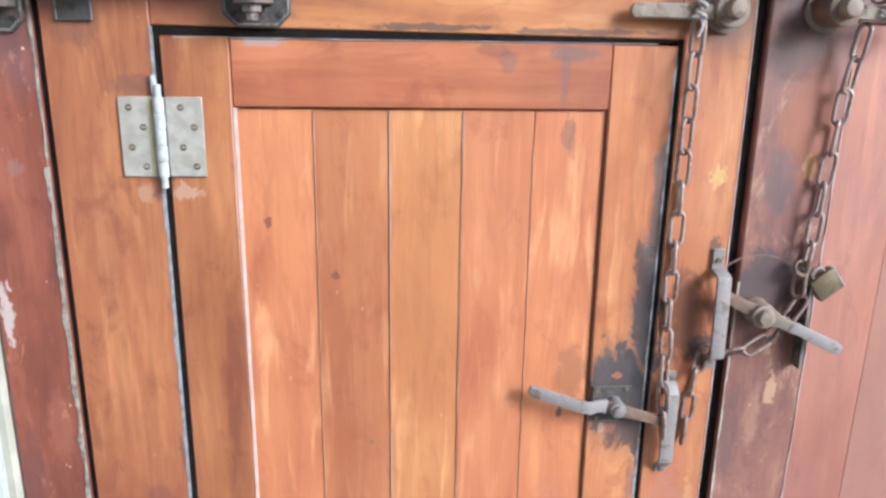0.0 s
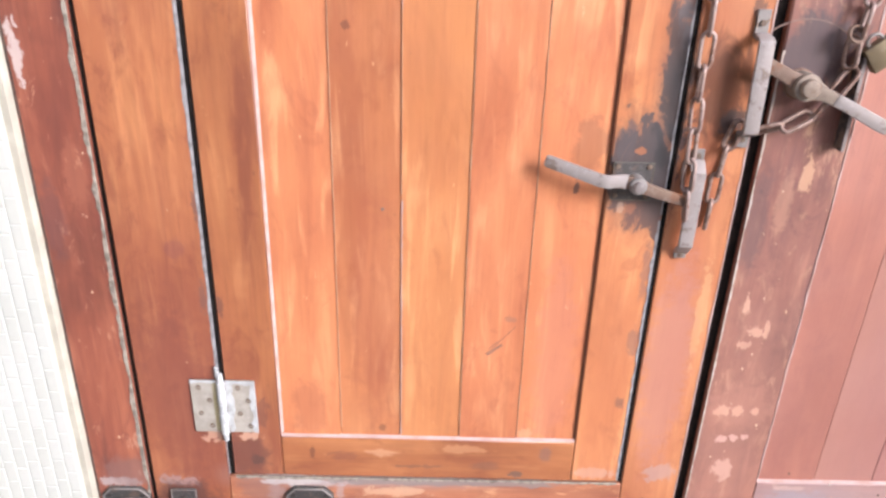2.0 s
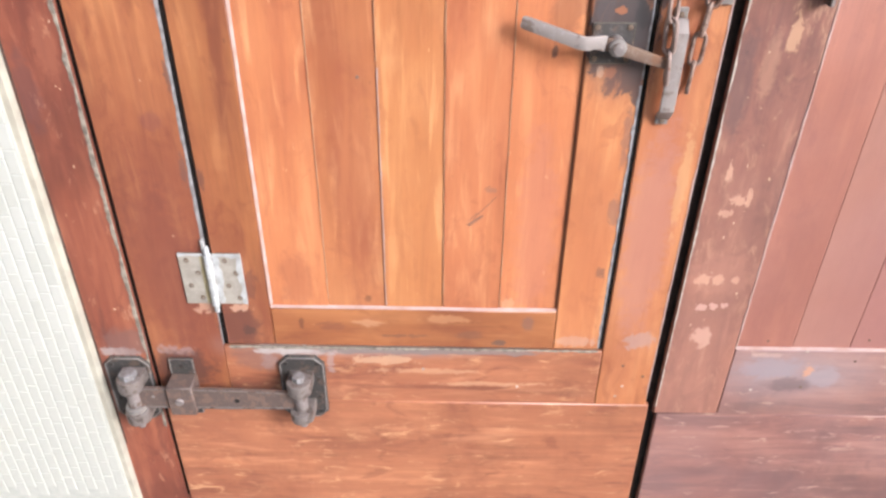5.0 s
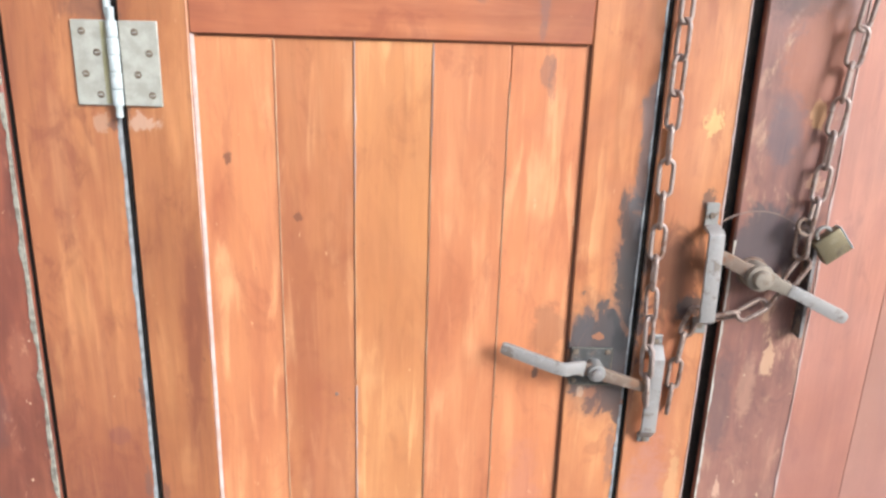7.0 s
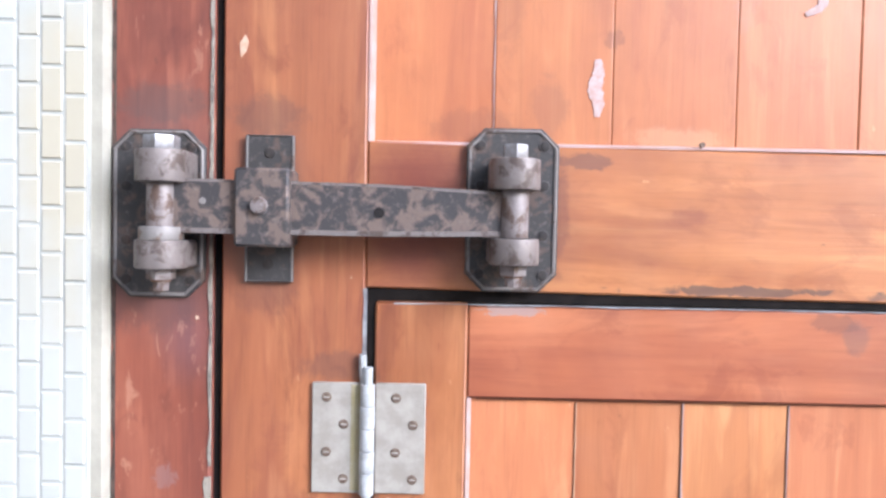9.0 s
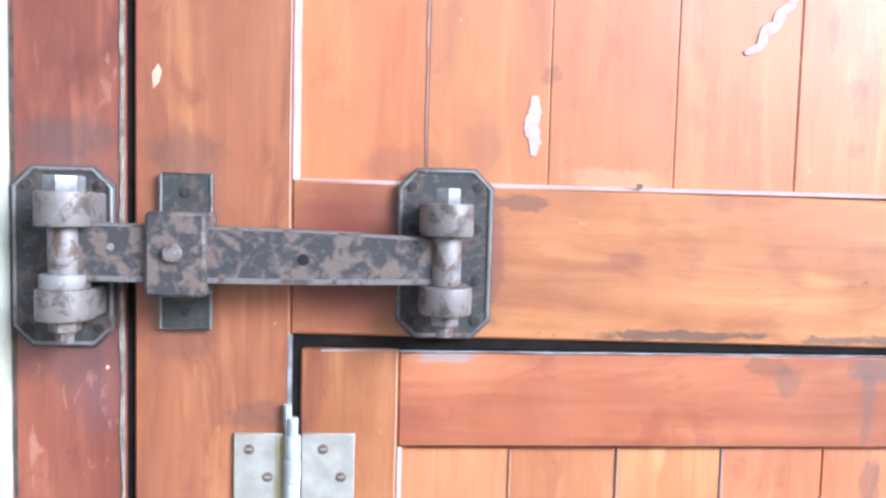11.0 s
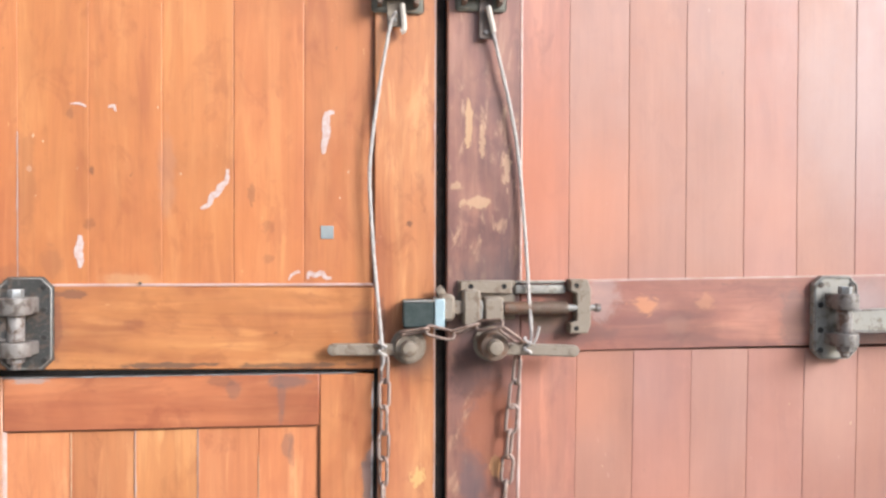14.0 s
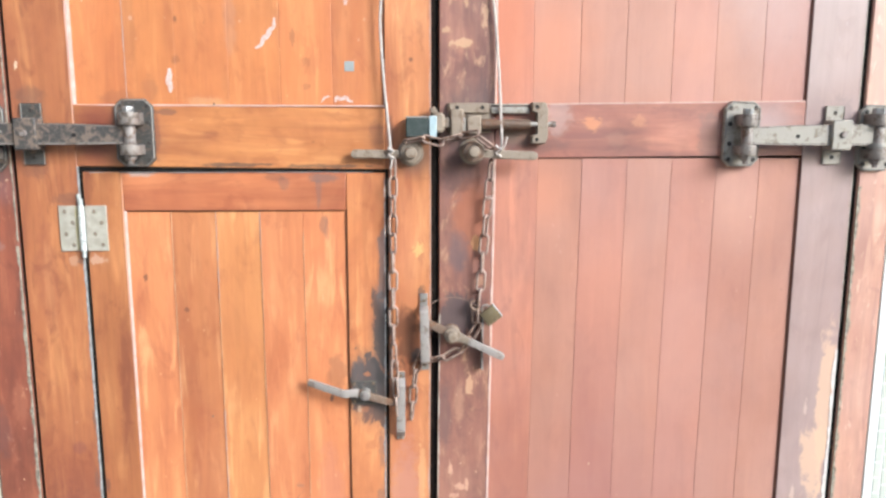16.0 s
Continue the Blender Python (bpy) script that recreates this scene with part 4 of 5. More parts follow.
part("meeting_stile", bm_prism([(RX0 - 0.0070, 0.302), (RM + LEAN * 1.143, 0.302), (RM, 1.566), (RM, 2.52), (RX0, 2.52), (RX0, 1.2)], 0, 0.045, 0.0025), wood_meeting, right, "brown stile with flaking varnish")
part("hinge_stile", bm_box(0.693, RX1, 0, 0.045, 0.302, 2.52, 0.0025), wood_right_stile, right, "grey-brown stile with a bare patch")
part("top_rail", bm_box(RM + 0.0002, 0.6928, 0, 0.045, 2.40, 2.52, 0.002), wood_right_rail, right)
part("lock_rail", bm_prism([(RM + 0.0002, 1.566), (0.6928, 1.573), (0.6928, 1.697), (RM + 0.0002, 1.686)], 0.0003, 0.045, 0.0016), wood_right_rail, right)
part("sill_rail", bm_prism([(RM + LEAN * 1.143 + 0.0004, 0.3022), (0.6928, 0.3022), (0.6928, 0.462), (RM + LEAN + 0.0004, 0.462)], 0.0003, 0.045, 0.0016), wood_right_low, right)
part("bottom_rail", bm_box(RX0, RX1, 0.0006, 0.045, 0.03, 0.3018, 0.002), wood_right_low, right)
boards(right, [RM + 0.0005, 0.0701, 0.173, 0.279, 0.385, 0.492, 0.5949, 0.7045], 0.455, 1.566, wood_right, 31, PANEL, 0.35, wood_right_warm, LEAN)
boards(right, [RM + 0.0005, 0.0549, 0.1619, 0.2669, 0.3749, 0.4748, 0.5878, 0.6925], 1.68, 2.41, wood_right, 37, PANEL, 0.35, wood_right_warm)
# beads painted lit on left and bottom, shaded on the right
part("bead", leaned(bm_bead("left", RM + 0.0002, 0, 0.468, 1.566, 0.0048, deep=PANEL + 0.001), LEAN), lit_bead_worn_edge, right, "bead paled for light on its slope")
part("bead", bm_bead("left", RM + 0.0002, 0, 1.686, 2.40, 0.0048, deep=PANEL + 0.001), lit_bead_worn_edge, right, "bead paled for light on its slope")
part("bead", bm_bead("bottom", RM + LEAN + 0.0004, 0.6928, 0.4615, 0, 0.0042, deep=PANEL + 0.001), lit_bead_worn_edge, right, "bead paled for light on its slope")
part("bead", bm_prism([(RM + 0.0074, 1.6855), (0.6928, 1.6965), (0.6928, 1.6993), (RM + 0.0074, 1.6886)], 0.0012, PANEL + 0.001), lit_bead_worn_edge, right, "bead paled for light on its slope")
part("bead", bm_bead("right", 0, 0.6928, 0.468, 1.572, 0.0024, deep=PANEL + 0.001), bead_in_shade, right)
part("bead", bm_bead("right", 0, 0.6928, 1.698, 2.40, 0.0024, deep=PANEL + 0.001), bead_in_shade, right)
# black strip added for the shade in the hinge gap
part("gap_shade_strip", bm_box(0.8218, 0.8338, 0.006, 0.034, 0.04, 2.51), gap_shade, right)
part("worn_edge", leaned(jagged(RX0 + 0.0005, 0.32, 1.2, 0.003, -0.0008, seed=41), -0.0070, 1.2, 0.302), chip, right)
part("worn_edge", leaned(jagged(RM + 0.0008, 0.47, 1.56, -0.0030, -0.0007, seed=42), LEAN), lit_bead_worn_edge, right, "pale worn edge")
part("worn_edge", jagged(0.821, 0.32, 1.10, -0.0095, -0.0008, seed=43), bare_edge, right, "bare pale edge")
part("worn_edge", jagged(RX1 - 0.001, 1.15, 2.3, -0.002, -0.0008, seed=44), chip, right)
rnd = random.Random(5)
for k in range(16):
    x, z = 0.0 + (k % 8) * 0.088 + rnd.uniform(-0.02, 0.02), rnd.choice((0.475, 0.43, 0.37)) + rnd.uniform(-0.015, 0.015)
    y = PANEL if z > 0.462 else 0.0003
    part("nail_head", bm_rod((x, y - 0.0012, z), (x, y + 0.002, z), 0.0022, 7), screw_mat if k % 3 else chip, right)

arc = [(-0.129 + r * math.cos(a), 1.157 + r * math.sin(a)) for r, aa in ((0.0850, range(50, 127, 6)), (0.0834, range(126, 49, -6))) for a in map(radians, aa)]
part("scratch", bm_prism(arc, -0.0006, 0.002), dull_fleck, right, "pale arc scratched round the lock")
part("worn_edge", jagged(-0.6692, 0.548, 0.97, 0.0022, 0.0033, seed=51), lit_bead_worn_edge, wicket)
for x, z0, z1, seed_ in ((-0.7692, 0.80, 1.444, 57), (-0.5702, 0.55, 1.33, 58), (-0.4722, 0.74, 1.40, 59), (-0.6692, 0.98, 1.24, 60)):
    part("worn_edge", jagged(x, z0, z1, 0.0012, 0.0031, seed=seed_), edge_pale, wicket)
part("worn_edge", jagged(-0.6692, 1.24, 1.446, 0.0016, 0.0033, seed=55), lit_bead_worn_edge, wicket)
part("worn_edge", jagged(-0.5702, 1.33, 1.446, 0.0013, 0.0033, seed=56), lit_bead_worn_edge, wicket)
part("worn_edge", jagged(-0.7692, 0.56, 0.80, 0.0014, 0.0033, seed=52), edge_pale, wicket)
part("worn_edge", jagged(-0.4722, 0.55, 0.74, 0.0014, 0.0033, seed=53), edge_pale, wicket)
part("worn_edge", jagged(-0.851, 1.69, 1.93, -0.0014, 0.0068, seed=54), lit_bead_worn_edge, left)
rnd = random.Random(77)
for owner, x0, x1, z0, z1, y, n in ((frame_ob, -1.20, -1.12, 0.45, 1.95, -0.002, 9), (left, -1.09, -0.98, 0.5, 1.95, 0.0, 4), (left, -0.95, -0.3, 1.70, 2.05, 0.008, 10), (right, -0.15, -0.04, 0.45, 1.05, 0.0, 16), (right, 0.0, 0.66, 0.55, 1.5, PANEL, 9)):
    for k in range(n):
        x, z, r = rnd.uniform(x0, x1), rnd.uniform(z0, z1), rnd.choice((0.0008, 0.0010, 0.0014, 0.0021))
        ring_ = [(x + r * rnd.uniform(0.5, 1.1) * math.cos(q * math.tau / 7), z + r * rnd.uniform(0.7, 2.2) * math.sin(q * math.tau / 7)) for q in range(7)]
        part("paint_speck", bm_prism(ring_, y - 0.0007, y + 0.002), fleck_mat, owner)
part("paint_speck", bm_prism([(-1.084, 1.757), (-1.079, 1.763), (-1.077, 1.772), (-1.080, 1.778), (-1.085, 1.770)], -0.0008, 0.002), fleck_mat, left)


# ---- butt hinges of the wicket ----


def butt_hinge(at, smeared=False):
    ob = thing("butt_hinge", at, "old cream-painted steel butt hinge on the wicket door", "hinge", "wicket hinges")
    x, y, z = at
    part("plate", bm_box(x - 0.0525, x - 0.007, -0.0042, -0.0003, z - 0.0515, z + 0.0515, 0.0008), hinge_paint, ob)
    part("plate", bm_box(x + 0.006, x + 0.0525, -0.0042, -0.0003, z - 0.0515, z + 0.0515, 0.0008), hinge_paint, ob)
    for k in range(5):
        lo = z - 0.0515 + k * 0.0206
        part("knuckle", bm_rod((x - 0.001, -0.0075, lo + 0.0002), (x - 0.001, -0.0075, lo + 0.0203), 0.0068 + 0.0004 * (k % 2), 14, bevel=0.0008), hinge_pin, ob, "whitish painted knuckle" if k == 0 else "")
    pin = part("pin", bm_rod((x - 0.001, -0.0075, z - 0.066), (x - 0.001, -0.0075, z + 0.067), 0.0045, 10, bevel=0.001), hinge_pin, ob)
    part("paint_drip", bm_tube([(x - 0.004, -0.004, z + 0.05), (x - 0.006, -0.005, z + 0.06), (x - 0.0062, -0.005, z + 0.078)], 0.0036, 7), hinge_pin, ob)
    part("yellowed_paint", bm_box(x - 0.0165, x - 0.0072, -0.0046, -0.002, z - 0.049, z + 0.050, 0.0004), yellow_paint, ob)
    if smeared:
        for edge in (jagged(x + 0.0528, z - 0.051, z + 0.051, -0.0125, -0.0049, 0.005, 71), jagged(x + 0.006, z - 0.05, z + 0.051, 0.012, -0.0049, 0.005, 72), jagged(z + 0.0515, x + 0.006, x + 0.052, -0.009, -0.0050, 0.005, 73, True), jagged(z + 0.0515, x - 0.052, x - 0.01, -0.006, -0.0049, 0.005, 74, True)):
            part("paint_smear", edge, hinge_pin, ob, "pale blue-grey paint smear")
    for side in (-1, 1):
        for k, (dx, dz) in enumerate([(0.040, 0.038), (0.024, 0.013), (0.040, -0.013), (0.024, -0.038)]):
            if side > 0:
                dx = (0.024, 0.040, 0.024, 0.040)[k]
            sx, sz = x + side * dx + 0.001, z + dz
            screw = part("screw", bm_rod((sx, -0.0050, sz), (sx, -0.002, sz), 0.0046, 12, bevel=0.0005), screw_mat, ob)
            part("slot", bm_box(sx - 0.0028, sx + 0.0028, -0.0054, -0.0046, sz - 0.0007, sz + 0.0007), hinge_paint, screw)
    return ob


butt_hinge((-0.9615, 0, 1.4095))
butt_hinge((-0.9605, 0, 0.602), True)

# ---- strap hinges ----


def octagon(x0, x1, z0, z1, c):
    return [(x0 + c, z0), (x1 - c, z0), (x1, z0 + c), (x1, z1 - c), (x1 - c, z1), (x0 + c, z1), (x0, z1 - c), (x0, z0 + c)]


def strap_hinge(dx, dz, s, label, plate_mat, bar_mat, thick=0.007):
    """A bar pinned to a plate on the post and to one on the leaf, with a guide bracket between. s: 1 left leaf, -1 mirrored."""
    def X(x):
        return dx + s * x

    def pr(pts, y0, y1, bev=0.0008):
        q = [(X(x), z + dz) for x, z in pts]
        return bm_prism(q if s > 0 else q[::-1], y0, y1, bev)

    def bx(x0, x1, y0, y1, z0, z1, bev=0.001):
        a, b = sorted((X(x0), X(x1)))
        return bm_box(a, b, y0, y1, z0 + dz, z1 + dz, bev)

    ob = thing("strap_hinge", (X(-0.95), 0, dz + 1.62), label, "hinge", "gate strap hinges")
    for name, x0, x1, z0, z1, pin_x, lugs in (("post_plate", -1.198, -1.1135, 1.537, 1.690, -1.142, ((1.641, 1.668), (1.566, 1.590))),
                                              ("leaf_plate", -0.876, -0.792, 1.548, 1.697, -0.8345, ((1.640, 1.666), (1.575, 1.597)))):
        plate = part(name, pr(octagon(x0, x1, z0, z1, 0.016), -thick, -0.0004), plate_mat, ob)
        part("rim", bm_tube([(X(x), -thick, z + dz) for x, z in octagon(x0 + 0.003, x1 - 0.003, z0 + 0.003, z1 - 0.003, 0.015)], 0.0018, 6, True), iron_rim, plate, "rubbed rim")
        for hx in (x0 + 0.013, x1 - 0.013):
            for hz in (z0 + 0.016, z0 + 0.052, z1 - 0.052, z1 - 0.016):
                part("screw", bm_rod((X(hx), -thick - 0.0015, hz + dz), (X(hx), -thick + 0.003, hz + dz), 0.0046, 10, bevel=0.0006), screw_dark, plate)
                part("screw_seat", bm_rod((X(hx), -thick - 0.0007, hz + dz), (X(hx), -thick + 0.002, hz + dz), 0.0057, 10), iron_sooty, plate, "rubbed ring")
        for z0l, z1l in lugs:
            lug = bm_box(X(pin_x) - 0.022, X(pin_x) + 0.022, -0.036, -0.006, z0l + dz, z1l + dz, 0.002)
            bm_rod((X(pin_x), -0.036, z0l + dz - 0.0005), (X(pin_x), -0.036, z1l + dz + 0.0005), 0.0222, 20, bm=lug, bevel=0.002)
            part("lug", lug, iron_lug, plate, "rubbed pale lug")
        top, low = lugs[0][1], lugs[1][0]
        pin = part("pin", bm_rod((X(pin_x), -0.036, low + dz - 0.012), (X(pin_x), -0.036, top + dz + 0.004), 0.0085, 14), iron_rust, ob)
        part("pin_head", bm_rod((X(pin_x), -0.036, top + dz), (X(pin_x), -0.036, top + dz + 0.013), 0.0155 if name == "post_plate" else 0.0115, 6, bevel=0.0015), pin_steel, pin, "bright pin head")
        part("nut", bm_rod((X(pin_x), -0.036, low + dz - 0.010), (X(pin_x), -0.036, low + dz), 0.0125, 6, bevel=0.001), iron_pale, pin)
        part("stud", bm_rod((X(pin_x), -0.036, low + dz - 0.020), (X(pin_x), -0.036, low + dz - 0.009), 0.0070, 8, 0.0075, bevel=0.001), iron_pale, pin)
        part("knuckle", bm_rod((X(pin_x), -0.036, lugs[1][1] + dz + 0.001), (X(pin_x), -0.036, lugs[0][0] + dz - 0.001), 0.0125, 18, bevel=0.001), iron_pale, ob, "rubbed pale knuckle")
        if name == "post_plate":
            part("collar", bm_rod((X(pin_x), -0.036, lugs[1][1] + dz + 0.0005), (X(pin_x), -0.036, lugs[1][1] + dz + 0.012), 0.019, 18, bevel=0.001), iron_grey, ob)
    part("strap", pr([(-1.142, 1.5965), (-0.95, 1.5965), (-0.8345, 1.5985), (-0.8345, 1.6375), (-0.95, 1.6425), (-1.142, 1.6445)], -0.0395, -0.0325, 0.0012), bar_mat, ob)
    for z0, z1, w in ((1.5970, 1.5990, 0.0045), (1.6440, 1.6370, -0.0022)):
        edge = [(-1.130, z0), (-0.95, z0 if w > 0 else 1.6420), (-0.846, z1), (-0.846, z1 + w), (-0.95, (z0 if w > 0 else 1.6420) + w), (-1.130, z0 + w)]
        part("rubbed_edge", pr(edge if w > 0 else edge[::-1], -0.0400, -0.0380, 0.0), iron_lug, ob, "rubbed pale edge")
    part("bolt_hole", bm_rod((X(-0.952), -0.0402, 1.6175 + dz), (X(-0.952), -0.035, 1.6175 + dz), 0.0048, 12), hole_mat, ob)
    part("bolt_hole", bm_rod((X(-1.105), -0.0402, 1.625 + dz), (X(-1.105), -0.035, 1.625 + dz), 0.003, 10), iron_grey, ob)
    guide = part("guide_plate", bx(-1.077, -1.033, -0.006, -0.0004, 1.5525, 1.687, 0.0012), plate_mat, ob)
    part("rim", bm_tube([(X(x), -0.006, z + dz) for x, z in ((-1.0760, 1.5535), (-1.0340, 1.5535), (-1.0340, 1.6860), (-1.0760, 1.6860))], 0.0013, 6, True), iron_rim, guide, "rubbed rim")
    part("guide_box", bx(-1.076, -1.0285, -0.048, -0.006, 1.586, 1.654, 0.0025), bar_mat, ob)
    part("bolt", bm_rod((X(-1.054), -0.053, 1.6215 + dz), (X(-1.054), -0.044, 1.6215 + dz), 0.0068, 12, 0.0085, bevel=0.001), iron_pale, ob)
    for hz in (1.569, 1.671):
        part("screw", bm_rod((X(-1.055), -0.0075, hz + dz), (X(-1.055), -0.004, hz + dz), 0.0048, 10, bevel=0.0006), screw_dark, guide)
    return ob


strap_hinge(0.0, 0.0, 1, "dark rusting iron strap hinge across post and leaf", iron_dark, iron_strap)
strap_hinge(0.006, -1.262, 1, "dark rusting iron strap hinge low on the leaf", iron_dark, iron_brown)
strap_hinge(-0.294, 0.0, -1, "dusty iron strap hinge, paled for sky glare, across leaf and post", iron_glare, iron_glare, 0.012)

# ---- levers, keepers and bolts ----


def bm_sweep(points, side, widths, thick, bm=None):
    """A flat bar bent along points; side: the way of its width."""
    bm = bm or bmesh.new()
    pts, n, rings = [Vector(p) for p in points], len(points), []
    for i, p in enumerate(pts):
        ahead = (pts[min(i + 1, n - 1)] - pts[max(i - 1, 0)]).normalized()
        across = (Vector(side) - ahead * ahead.dot(Vector(side))).normalized()
        up = ahead.cross(across)
        w = (widths[i] if isinstance(widths, (list, tuple)) else widths) / 2
        rings.append([bm.verts.new(p + across * a * w + up * b * thick / 2) for a, b in ((-1, -1), (1, -1), (1, 1), (-1, 1))])
    for a, b in zip(rings, rings[1:]):
        for k in range(4):
            bm.faces.new((a[k], a[(k + 1) % 4], b[(k + 1) % 4], b[k]))
    bm.faces.new(rings[0][::-1])
    bm.faces.new(rings[-1])
    bmesh.ops.recalc_face_normals(bm, faces=bm.faces)
    return bm


def rounded(bm, offset=0.001):
    bmesh.ops.bevel(bm, geom=[e for e in bm.edges if len(e.link_faces) == 2 and e.calc_face_angle() > 0.9], offset=offset, segments=2, affect="EDGES", profile=0.5)
    return bm


def slab(a, b, w, y0, y1, bevel=0.0015, w2=None, bm=None):
    """A flat bar from a to b (x, z), w high, between two depths."""
    (ax, az), (bx_, bz_) = a, b
    n = Vector((-(bz_ - az), bx_ - ax)).normalized()
    h, k = w / 2, (w2 or w) / 2
    pts = [(ax + n.x * h, az + n.y * h), (ax - n.x * h, az - n.y * h), (bx_ - n.x * k, bz_ - n.y * k), (bx_ + n.x * k, bz_ + n.y * k)]
    return bm_prism(pts, y0, y1, bevel, bm)


latch = thing("lever_latch", (-0.334, 0, 1.012), "rubbed steel lever latch bolted to the wicket door", "latch")
part("back_plate", bm_box(-0.3665, -0.308, -0.004, -0.0004, 0.983, 1.040, 0.0012), iron_sooty, latch)
part("plate_edge", bm_tube([(-0.3660, -0.0040, 0.9835), (-0.3085, -0.0040, 0.9835), (-0.3085, -0.0040, 1.0395), (-0.3660, -0.0040, 1.0395)], 0.0009, 6, True), iron_olive, latch, "rubbed edge")
for x in (-0.360, -0.315):
    for z in (0.990, 1.034):
        part("screw", bm_rod((x, -0.0058, z), (x, -0.003, z), 0.0042, 10, bevel=0.0005), screw_mat, latch)
part("handle", rounded(bm_sweep([(-0.467, -0.017, 1.0440), (-0.463, -0.0175, 1.0430), (-0.388, -0.031, 1.0205), (-0.377, -0.031, 1.0185), (-0.364, -0.024, 1.0185), (-0.350, -0.022, 1.0165)], (0, 0, 1), [0.013, 0.0175, 0.0185, 0.019, 0.018, 0.022], 0.0065)), iron_smooth, latch, "pale rubbed cranked handle")
part("arm", rounded(bm_sweep([(-0.350, -0.0200, 1.0165), (-0.334, -0.0200, 1.012), (-0.318, -0.0195, 1.0055), (-0.262, -0.0185, 0.988)], (0, 0, 1), [0.016, 0.0225, 0.0175, 0.014], 0.007)), iron_rust, latch, "rusty arm")
pivot = part("pivot", bm_rod((-0.334, -0.030, 1.012), (-0.334, -0.002, 1.012), 0.0125, 16, bevel=0.002), iron_grey, latch)
part("pivot_head", bm_rod((-0.334, -0.034, 1.012), (-0.334, -0.030, 1.012), 0.0085, 12, bevel=0.0015), iron_pale, pivot)


def keeper(name, x_top, x_low, z_top, z_low, out, foot, label, w=0.021, bend=0.008):
    """A flat bar bowed out from two screwed feet; bend: the length of its slopes."""
    ob = thing(name, (x_top, 0, z_low), label, "keeper", "latch keepers")
    def at(z, y):
        return (x_low + (x_top - x_low) * (z - z_low) / (z_top - z_low), -y, z)
    low = foot * 0.7
    part("bar", rounded(bm_sweep([at(z_top - foot + 0.004, 0.004), at(z_top - foot + 0.004 - bend * 0.7, out - 0.006), at(z_top - foot + 0.003 - bend, out), at(z_low + low - 0.003 + bend, out), at(z_low + low - 0.004 + bend * 0.7, out - 0.006), at(z_low + low - 0.004, 0.004)], (1, 0, 0), w, 0.0058)), iron_smooth, ob, "rubbed grey bar")
    for z, inner in ((z_top, z_top - foot + 0.002), (z_low, z_low + low - 0.002)):
        x = at(z, 0)[0]
        part("foot", bm_box(x - w * 0.43, x + w * 0.43, -0.0055, -0.0004, min(z, inner), max(z, inner), 0.001), iron_grey, ob)
        part("screw", bm_rod((x, -0.0075, (z + inner) / 2), (x, -0.004, (z + inner) / 2), 0.0042, 10, bevel=0.0005), screw_mat, ob)
    return ob


keeper("latch_keeper", -0.2490, -0.2505, 1.062, 0.893, 0.019, 0.020, "grey steel bow keeper screwed to the stile", bend=0.014)
keeper("lock_keeper", -0.1945, -0.1915, 1.252, 1.066, 0.028, 0.036, "grey steel bow keeper beside the gap", bend=0.004)
fin = thing("chain_bracket", (-0.058, 0, 1.066), "dark steel fin standing out from the stile", "bracket")
part("fin", bm_box(-0.0595, -0.0545, -0.022, -0.0004, 1.068, 1.200, 0.0012), iron_strap, fin)
# front edge paled to stand for the light it catches
part("edge", bm_box(-0.0593, -0.0547, -0.0232, -0.0222, 1.069, 1.198, 0.0003), iron_pale, fin, "edge paled for the light on it")

lock = thing("lever_lock", (-0.129, 0, 1.157), "rusty cast lever lock across the gate gap", "latch")
part("rose", bm_rod((-0.129, -0.005, 1.157), (-0.129, -0.0004, 1.157), 0.021, 20, bevel=0.001), iron_rust, lock)
part("arm", rounded(bm_sweep([(-0.118, -0.023, 1.1525), (-0.135, -0.023, 1.160), (-0.150, -0.022, 1.1675), (-0.193, -0.021, 1.189)], (0, 0, 1), [0.024, 0.026, 0.0195, 0.0165], 0.0075)), iron_rust, lock)
part("handle", rounded(bm_sweep([(-0.090, -0.034, 1.1425), (-0.080, -0.0355, 1.1385), (-0.018, -0.0355, 1.1085), (-0.011, -0.0355, 1.105), (-0.0075, -0.0355, 1.1033)], (0, 0, 1), [0.0165, 0.0165, 0.0185, 0.0155, 0.009], 0.008)), iron_smooth, lock, "pale rubbed handle")
part("crank", rounded(bm_sweep([(-0.140, -0.027, 1.163), (-0.122, -0.027, 1.1555), (-0.104, -0.029, 1.1485), (-0.088, -0.0335, 1.1415)], (0, 0, 1), [0.020, 0.027, 0.0185, 0.016], 0.008)), iron_dusty, lock)
boss = part("boss", bm_rod((-0.129, -0.034, 1.157), (-0.129, -0.003, 1.157), 0.0185, 20, bevel=0.003), iron_dusty, lock)
part("rivet", bm_rod((-0.129, -0.043, 1.157), (-0.129, -0.033, 1.157), 0.0115, 16, 0.0135, bevel=0.003), iron_dusty, boss)


